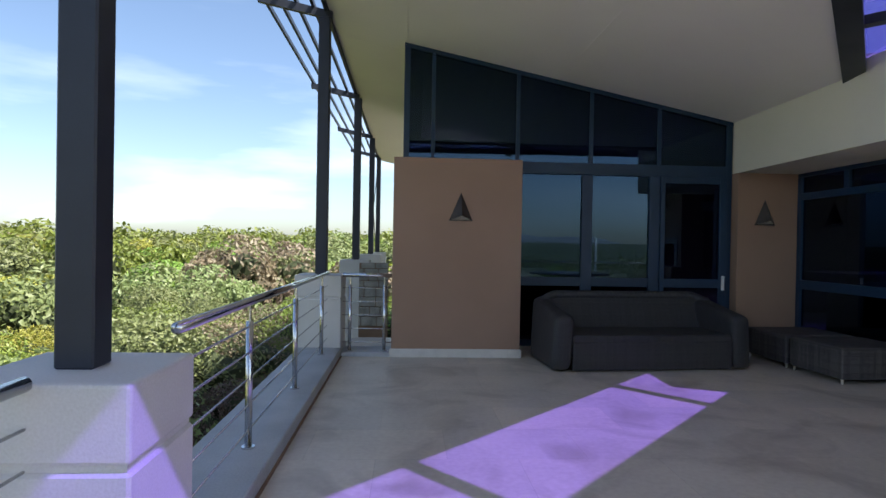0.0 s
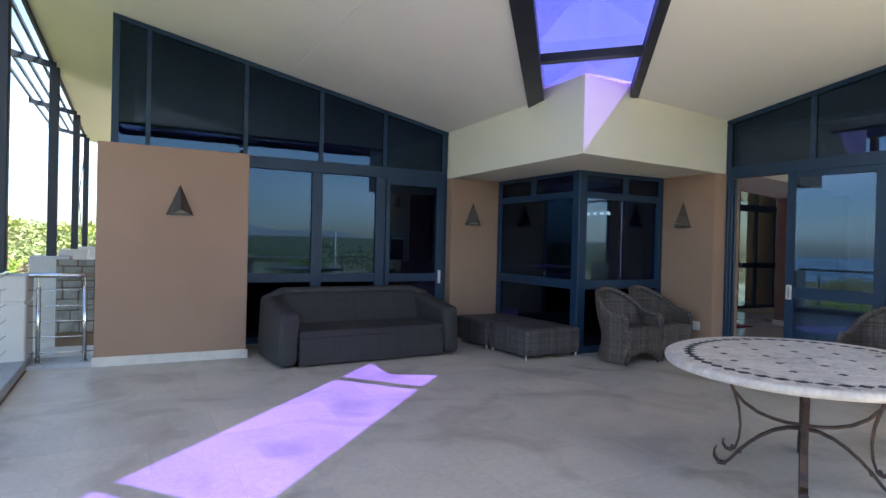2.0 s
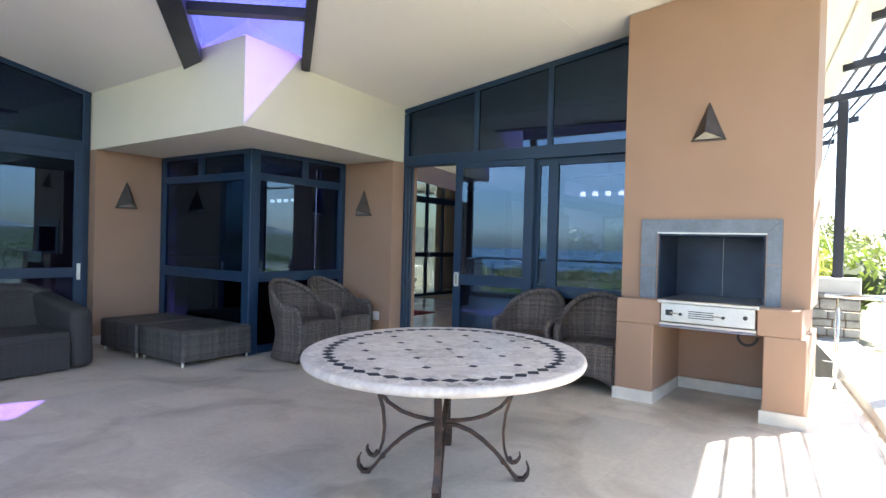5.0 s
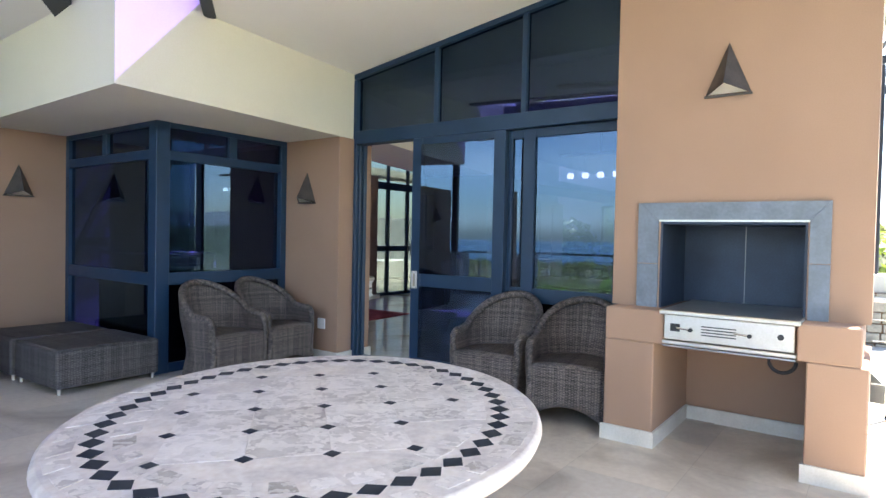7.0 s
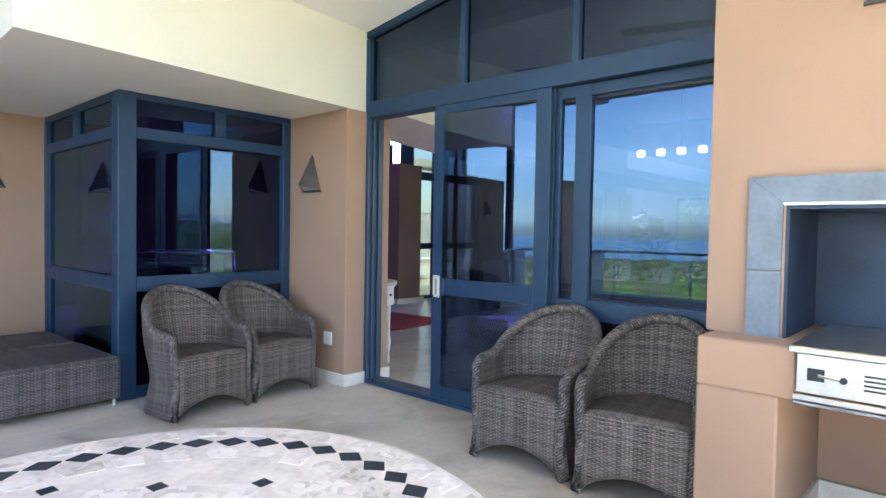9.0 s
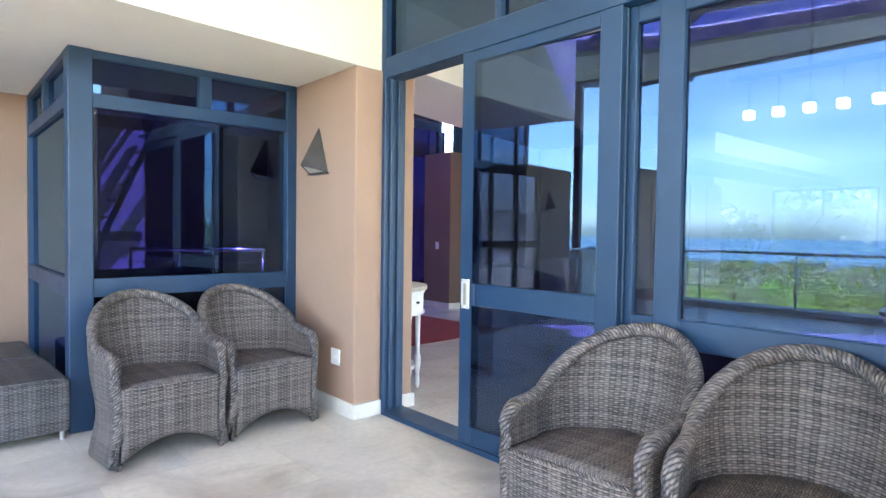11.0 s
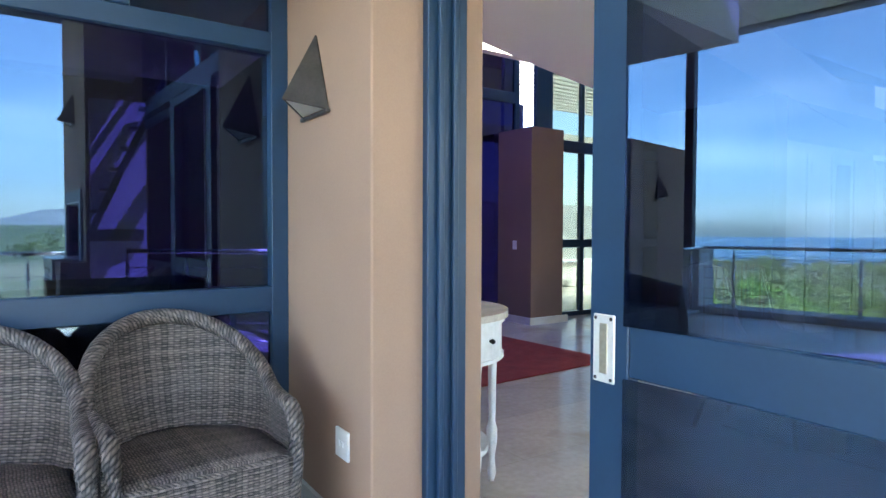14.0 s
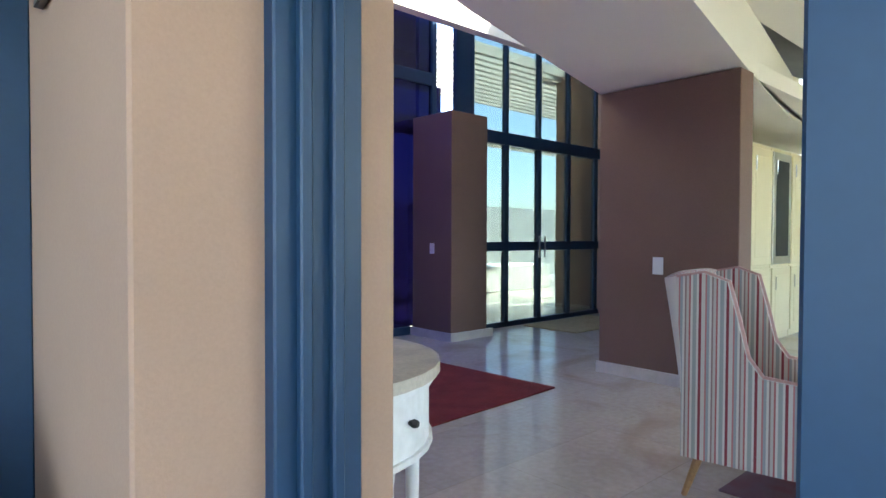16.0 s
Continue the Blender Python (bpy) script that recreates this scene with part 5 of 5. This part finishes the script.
def wing_chair(m):
    """An upholstered wing chair facing -y."""
    w = thing("wing_chair", m, "wing-backed dining chair in red, grey and cream striped fabric", "chair")
    part("seat", rounded_box(-0.24, 0.24, -0.30, 0.22, 0.34, 0.48, 0.03, 2), STRIPE, w)
    rows, uvs = [], []
    for k in range(9):
        z = 0.30 + 0.72 * k / 8
        rows.append([(x, 0.24 + 0.10 * (k / 8) ** 1.3, z + (0.02 * (1 - (x / 0.28) ** 2) if k == 8 else 0)) for x in [-0.29 + 0.58 * j / 8 for j in range(9)]])
        uvs.append([(p[0], z) for p in rows[-1]])
    part("backrest", surface(rows, uvs, -0.08), STRIPE, w, smooth=True)
    for s in (-1, 1):
        prof = [(0.33, 0.20), (-0.28, 0.20), (-0.29, 0.57), (-0.20, 0.585), (0.0, 0.60), (0.06, 0.68), (0.10, 0.85), (0.14, 1.0), (0.24, 1.035), (0.36, 1.01), (0.33, 0.6)]
        bm = bmesh.new()
        f = bm.faces.new([bm.verts.new((s * 0.25, y, z)) for y, z in prof])
        r = bmesh.ops.extrude_face_region(bm, geom=[f])
        bmesh.ops.translate(bm, verts=[v for v in r["geom"] if isinstance(v, bmesh.types.BMVert)], vec=(s * 0.06, 0, 0))
        bmesh.ops.recalc_face_normals(bm, faces=bm.faces)
        part("wing", box_uv(bm), STRIPE, w)
        part("piping", tube([(s * 0.285, y, z) for y, z in prof[2:10]], 0.012, 6), mat("piping_fabric", (0.5, 0.30, 0.27), 0.9), w)
    for x in (-0.25, 0.25):
        for y0, y1 in ((-0.24, -0.25), (0.26, 0.33)):
            part("leg", tube([(x, y1, 0.0), (x, y0, 0.21)], [0.014, 0.022], 6), WOOD, w, "tapered pale wooden leg")


wing_chair(pose(9.79, 5.02, 0.004, 0, 0, 8))
rug2 = tagged(part("striped_rug", bx(-1.3, 1.3, -1.6, 1.6, 0, 0.012, 0.004), mat("rug_wool", (0.20, 0.05, 0.06), 0.95, vary=0.6, scale=4, bump=0.8, bscale=200, col2=(0.16, 0.13, 0.16))), "dark red and plum woven rug under the dining table", "rug")
rug2.matrix_world = pose(10.95, 3.62, 0.0045)
dt = thing("dining_table", pose(10.6, 3.9, 0.004), "pale wooden dining table with square legs", "table")
part("tabletop", bx(-0.95, 0.75, -1.3, 0.78, 0.72, 0.76, 0.008), WOOD, dt)
for x in (-0.85, 0.65):
    for y in (-1.2, 0.68):
        part("leg", bx(x - 0.04, x + 0.04, y - 0.04, y + 0.04, 0.0, 0.72, 0.004), WOOD, dt)

# kitchen wall of tall units
for i in range(5):
    x = 13.2 + 0.62 * i
    u = thing("kitchen_unit", pose(x, 6.55, 0.004), "tall cream kitchen unit with panelled doors" if i != 2 else "tall cream kitchen unit with two built-in steel ovens", "cabinet", "kitchen units")
    part("body", bx(-0.30, 0.30, 0, 0.6, 0, 2.2, 0.004), KITCH, u)
    for z0, z1 in ((0.08, 0.84), (0.88, 2.16)):
        d = part("door", bx(-0.285, 0.285, -0.022, 0.0, z0, z1, 0.004), KITCH if i != 2 or z0 < 0.5 else SATIN, u)
        part("panel", bx(-0.2, 0.2, -0.027, -0.02, z0 + 0.09, z1 - 0.09, 0.004), KITCH if i != 2 or z0 < 0.5 else BLACK, d)
        part("handle", tube([(-0.24, -0.045, z1 - 0.25), (-0.24, -0.045, z1 - 0.1)], 0.007, 6), CHROME, d)
structure("wall_kitchen_back", bx(12.0, 17.0, 7.16, 7.36, 0, 4.29), CREAM, "cream kitchen wall", "wall")
# ceiling lamp cluster of the dining room
pend = thing("pendant_row", pose(9.0, 2.87, 2.03), "row of small lit glass cube pendants", "lamp")
LIT = mat("lit_glass_cube", (0.9, 0.9, 0.88), 0.2)
LIT.node_tree.nodes["Principled BSDF"].inputs["Emission Color"].default_value = (1, 0.95, 0.85, 1)
LIT.node_tree.nodes["Principled BSDF"].inputs["Emission Strength"].default_value = 1.6
part("bar", bx(-0.02, 0.02, -0.5, 0.5, 0.30, 0.33), CHROME, pend)
part("stem", tube([(0, 0, 0.33), (0, 0, 0.892)], 0.01, 6), CHROME, pend)
for k in range(5):
    y = -0.36 + 0.18 * k
    p = part("cube", bx(-0.03, 0.03, y - 0.03, y + 0.03, 0.04, 0.10, 0.006), LIT, pend, "lit glass cube")
    part("wire", tube([(0, y, 0.1), (0, y, 0.3)], 0.003, 5), CHROME, p)


vent = thing("ceiling_vent", pose(8.22, 2.71, 2.905, 0, 0, 17), "long dark slotted air vent in the white ceiling", "vent")
part("frame", bx(-0.07, 0.07, -0.32, 0.32, 0.0, 0.014, 0.003), STEEL, vent)
for k in range(4):
    part("slat", bx(-0.052 + 0.03 * k, -0.036 + 0.03 * k, -0.30, 0.30, -0.006, 0.0), BLACK, vent)


# ---- land ----
def land(r, yaw):
    """Ground height at r metres from the house, yaw degrees to the left of north."""
    yaw = (yaw + 180) % 360 - 180
    near = -2.6
    rise = 2.1 * smooth_step(20, 85, r) - 6.0 * smooth_step(95, 300, r)
    fall = -2.5 * smooth_step(8, 60, r) - 34 * smooth_step(60, 700, r)
    hill = 1.0 * smooth_step(15, 60, r) - 8 * smooth_step(60, 250, r) + 17 * smooth_step(300, 900, r) - 30 * smooth_step(1100, 2000, r) + 130 * smooth_step(2400, 3900, r) * (0.65 + 0.35 * math.sin(yaw * 0.21) + 0.2 * math.sin(yaw * 0.57))
    sea = smooth_step(38, 52, yaw) * (1 - smooth_step(105, 125, yaw))
    back = smooth_step(120, 140, abs(yaw)) if yaw > 0 else smooth_step(95, 125, -yaw)
    h = rise * (1 - sea) * (1 - back) + fall * sea + hill * back
    east = smooth_step(-125, -95, yaw) * (1 - smooth_step(-70, -45, yaw))
    near += 2.3 * smooth_step(9, 15, r) * east
    return near + h + 0.25 * math.sin(r * 0.31 + yaw * 0.2) * smooth_step(8, 20, r)


GROUND = mat("heath_ground", (0.17, 0.15, 0.10), 0.95, vary=0.5, scale=0.15, bscale=2.5, fine=0.2, bump=0.6, col2=(0.06, 0.072, 0.03))
bm = bmesh.new()
radii = [2.5, 4, 6, 9, 13, 18, 24, 31, 40, 52, 66, 82, 100, 125, 160, 210, 280, 380, 520, 700, 950, 1300, 1700, 2100, 2600, 3100, 3600, 4100, 4600]
S = 144
CX, CY = 4.0, 5.0
rings = []
for r in radii:
    rings.append([bm.verts.new((CX - r * math.sin(2 * math.pi * i / S), CY + r * math.cos(2 * math.pi * i / S), land(r, 360 * i / S))) for i in range(S)])
for a, b in zip(rings, rings[1:]):
    for i in range(S):
        bm.faces.new((a[i], a[(i + 1) % S], b[(i + 1) % S], b[i]))
bm.faces.new(rings[0])
bmesh.ops.recalc_face_normals(bm, faces=bm.faces)
for f in bm.faces:
    f.smooth = True
bm.faces.ensure_lookup_table()
for f in bm.faces:
    c = f.calc_center_median() - Vector((CX, CY, 0))
    r, yaw = math.hypot(c.x, c.y), math.degrees(math.atan2(-c.x, c.y))
    if r > 60 and (yaw > 118 or yaw < -105):
        f.material_index = 2 if r > 2300 else 1
g = structure("ground", bm, GROUND, "heathland ground sloping down towards the sea", "ground")
g.data.materials.append(mat("far_dense_scrub", (0.05, 0.065, 0.025), 0.95, vary=0.5, scale=0.02, bscale=0.3, fine=0.2, bump=0.6, col2=(0.025, 0.04, 0.015)))
g.data.materials.append(mat("mountain_rock", (0.17, 0.185, 0.21), 0.95, vary=0.3, scale=0.004, bscale=0.05, fine=0.1))
SEA = mat("sea_water", (0.012, 0.06, 0.12), 0.25, vary=0.3, scale=0.01, bscale=0.2, bump=0.3)
bm = bmesh.new()
bm.faces.new([bm.verts.new((4700 * math.cos(a), 4700 * math.sin(a), -30)) for a in [2 * math.pi * i / 72 for i in range(72)]])
structure("water", bm, SEA, "blue sea reaching the horizon", "sea")


def ground_at(x, y):
    dx, dy = x - CX, y - CY
    return land(math.hypot(dx, dy), math.degrees(math.atan2(-dx, dy)))


pole = thing("lamp_pole", pose(12.3, -21.9, ground_at(12.3, -21.9)), "pale thin pole standing among the dark scrub", "pole")
h = 2.0 - ground_at(12.3, -21.9)
part("shaft", tube([(0, 0, -0.2), (0, 0, 0.3), (0, 0, h)], [0.10, 0.085, 0.06], 10), WHITEP, pole, smooth=True)
part("cap", tube([(0, 0, h), (0, 0, h + 0.05), (0, 0, h + 0.09)], [0.075, 0.075, 0.03], 10), WHITEP, pole)
LEAF1 = leaf_mat("green_foliage", (0.125, 0.205, 0.03), (0.21, 0.29, 0.05))
LEAF2 = leaf_mat("grey_green_foliage", (0.135, 0.17, 0.055), (0.20, 0.225, 0.09))
LEAF3 = leaf_mat("yellow_green_foliage", (0.20, 0.23, 0.03), (0.34, 0.34, 0.055))
DRY = leaf_mat("dry_brush", (0.15, 0.105, 0.065), (0.23, 0.19, 0.13))
# near-black colour standing in for the shade inside a bush
CORE = mat("painted_bush_shade", (0.03, 0.04, 0.012), 0.9)
BARK = mat("bark", (0.10, 0.08, 0.06), 0.9, bump=0.6, bscale=30)


def leaf_cloud(count, lumps, leaf, rnd, flat=0.75):
    """Leaves on lumpy shells: faces of two triangles, each its own island."""
    vs, fs = [], []
    for _ in range(count):
        c, R = lumps[rnd.randrange(len(lumps))]
        d = Vector((rnd.gauss(0, 1), rnd.gauss(0, 1), rnd.gauss(0.35, 0.9))).normalized()
        p = c + d * R * (1 - 0.35 * rnd.random() ** 2)
        p.z = c.z + (p.z - c.z) * flat
        if p.z < 0.02:
            p.z = 0.02 + rnd.random() * 0.3
        n = (d + Vector((rnd.gauss(0, 0.6), rnd.gauss(0, 0.6), rnd.gauss(0.3, 0.6)))).normalized()
        u = n.cross(Vector((rnd.gauss(0, 1), rnd.gauss(0, 1), rnd.gauss(0, 1)))).normalized()
        v = n.cross(u)
        a, b = leaf * rnd.uniform(0.7, 1.3), leaf * rnd.uniform(0.35, 0.6)
        k = len(vs)
        vs += [p - u * a, p + v * b + n * b * 0.3, p + u * a, p - v * b]
        fs.append((k, k + 1, k + 2, k + 3))
    return vs, fs


def bush_meshes(count, leaf, seed):
    rnd = random.Random(seed)
    lumps = [(Vector((rnd.uniform(-0.75, 0.75), rnd.uniform(-0.75, 0.75), rnd.uniform(0.25, 0.85))), rnd.uniform(0.32, 0.62)) for _ in range(9)]
    vs, fs = leaf_cloud(count, lumps, leaf, rnd)
    crown = bpy.data.meshes.new("crown")
    crown.from_pydata([tuple(v) for v in vs], [], fs)
    # dark balls within the lumps paint the shade between the leaves
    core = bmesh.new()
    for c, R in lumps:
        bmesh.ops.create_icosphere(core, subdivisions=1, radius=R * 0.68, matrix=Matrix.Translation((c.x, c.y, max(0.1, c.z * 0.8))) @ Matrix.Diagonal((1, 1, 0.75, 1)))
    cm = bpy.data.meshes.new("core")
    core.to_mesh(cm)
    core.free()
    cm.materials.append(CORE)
    return crown, cm


variants = [bush_meshes(3600, 0.048, 10 + k) for k in range(3)] + [bush_meshes(7000, 0.029, 20 + k) for k in range(2)]
skins = {}


def bush(x, y, size, var, leafm, label, tall=1.0, sink=0.1):
    key = (var, leafm.name)
    if key not in skins:
        c = variants[var][0].copy()
        c.materials.append(leafm)
        skins[key] = c
    b = tagged(new("bush"), label, "bush", "heath bushes")
    b.matrix_world = pose(x, y, ground_at(x, y) - sink * size, 0, 0, rb2.uniform(0, 360)) @ Matrix.Diagonal((size, size, size * tall, 1))
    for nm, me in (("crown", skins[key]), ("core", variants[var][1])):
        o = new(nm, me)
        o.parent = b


rb2 = random.Random(7)
LABELS = {LEAF1: "dense green heath bush", LEAF2: "grey-green rounded heath bush", LEAF3: "bright yellow-green heath bush", DRY: "dry brown brushwood shrub"}
placed = []


def scatter(n, r0, r1, y0, y1, s0, s1, near):
    tries = 0
    done = 0
    while done < n and tries < n * 30:
        tries += 1
        r = math.sqrt(rb2.uniform(r0 * r0, r1 * r1))
        a = radians(rb2.uniform(y0, y1))
        x, y = CX - r * math.sin(a), CY + r * math.cos(a)
        s = rb2.uniform(s0, s1)
        if -2.4 - s * 0.9 < x < 18.5 and south(min(max(x, -1), 20)) - 2.2 - s < y < 21:
            continue
        if any((x - q[0]) ** 2 + (y - q[1]) ** 2 < (0.62 * (s + q[2])) ** 2 for q in placed):
            continue
        placed.append((x, y, s))
        m = rb2.choices((LEAF1, LEAF2, LEAF3, DRY), (5, 4, 2, 1.2))[0]
        bush(x, y, s, rb2.randrange(3, 5) if near else rb2.randrange(3), m, LABELS[m], rb2.uniform(0.8, 1.15))
        done += 1


scatter(62, 6.5, 22, 0, 100, 1.1, 2.3, True)
scatter(80, 20, 62, -5, 60, 1.8, 3.6, False)
scatter(30, 20, 50, 60, 110, 1.2, 2.0, False)
scatter(26, 9, 40, 120, 235, 1.2, 2.2, False)
scatter(16, 12, 34, -100, -70, 2.2, 3.4, False)


def far_wood(name, n, r0, r1, y0, y1, s, leafm, seed, label):
    rnd = random.Random(seed)
    vs, fs = [], []
    for _ in range(n):
        r = math.sqrt(rnd.uniform(r0 * r0, r1 * r1))
        a = rnd.uniform(y0, y1)
        base = Vector((CX - r * math.sin(radians(a)), CY + r * math.cos(radians(a)), land(r, a) - 0.3))
        size = s * rnd.choice((0.6, 0.75, 0.9, 1.1, 1.3)) * rnd.uniform(0.9, 1.1)
        v, f = leaf_cloud(200, [(Vector((rnd.uniform(-0.6, 0.6), rnd.uniform(-0.6, 0.6), rnd.uniform(0.3, 0.8))) , rnd.uniform(0.4, 0.7)) for _ in range(3)], 0.088, rnd)
        k = len(vs)
        vs += [tuple(base + p * size) for p in v]
        fs += [tuple(i + k for i in q) for q in f]
    me = bpy.data.meshes.new(name)
    me.from_pydata(vs, [], fs)
    me.materials.append(leafm)
    tagged(new(name, me), label, "shrubs", kind="stuff")


far_wood("far_shrubs", 800, 45, 120, -15, 62, 2.7, LEAF1, 31, "far green heath shrubs covering the rise")
far_wood("far_shrubs_grey", 500, 40, 120, -15, 62, 2.5, LEAF2, 32, "far grey-green heath shrubs covering the rise")
far_wood("far_shrubs_dry", 160, 40, 110, -15, 62, 1.8, DRY, 33, "far dry brushwood between the shrubs")
far_wood("seaward_shrubs", 620, 26, 200, 40, 125, 2.0, LEAF2, 34, "far green heath shrubs on the slope to the sea")
far_wood("seaward_brush", 260, 24, 150, 40, 125, 1.7, DRY, 36, "dry brown brushwood on the slope to the sea")
far_wood("south_shrubs", 420, 40, 300, 125, 245, 3.0, LEAF2, 35, "far dark shrubs behind the terrace")


# ---- stone cladding, piece by piece ----
def stones(parent, y0, y1, z0, z1, seed):
    """Squared stones on the face x = 0 of parent, looking to -x."""
    rnd = random.Random(seed)
    z = z0
    while z < z1 - 0.05:
        h = min(rnd.uniform(0.11, 0.19), z1 - z)
        y = y0
        while y < y1 - 0.04:
            w = min(rnd.uniform(0.14, 0.32), y1 - y)
            part("stone", bx(-0.035 - rnd.uniform(0, 0.02), 0.0, y + 0.006, y + w - 0.006, z + 0.006, z + h - 0.006, 0.012), STONE, parent)
            y += w
        z += h


for x, y, w, h, rz in ((11.85, 0.40, 0.62, 0.78, 0), (-0.45, 11.26, 0.55, 1.0, 90), (15.85, 1.45, 0.6, 0.85, 0)):
    cl = thing("stone_cladding", pose(x, y, 0, 0, 0, rz), "grey squared stone cladding on a terrace pier", "cladding", "stone claddings")
    part("backing", bx(0.0, 0.05, -w / 2, w / 2, -0.5, h), GROUT, cl)
    stones(cl, -w / 2, w / 2, -0.2, h, int(x * 10) + 50)
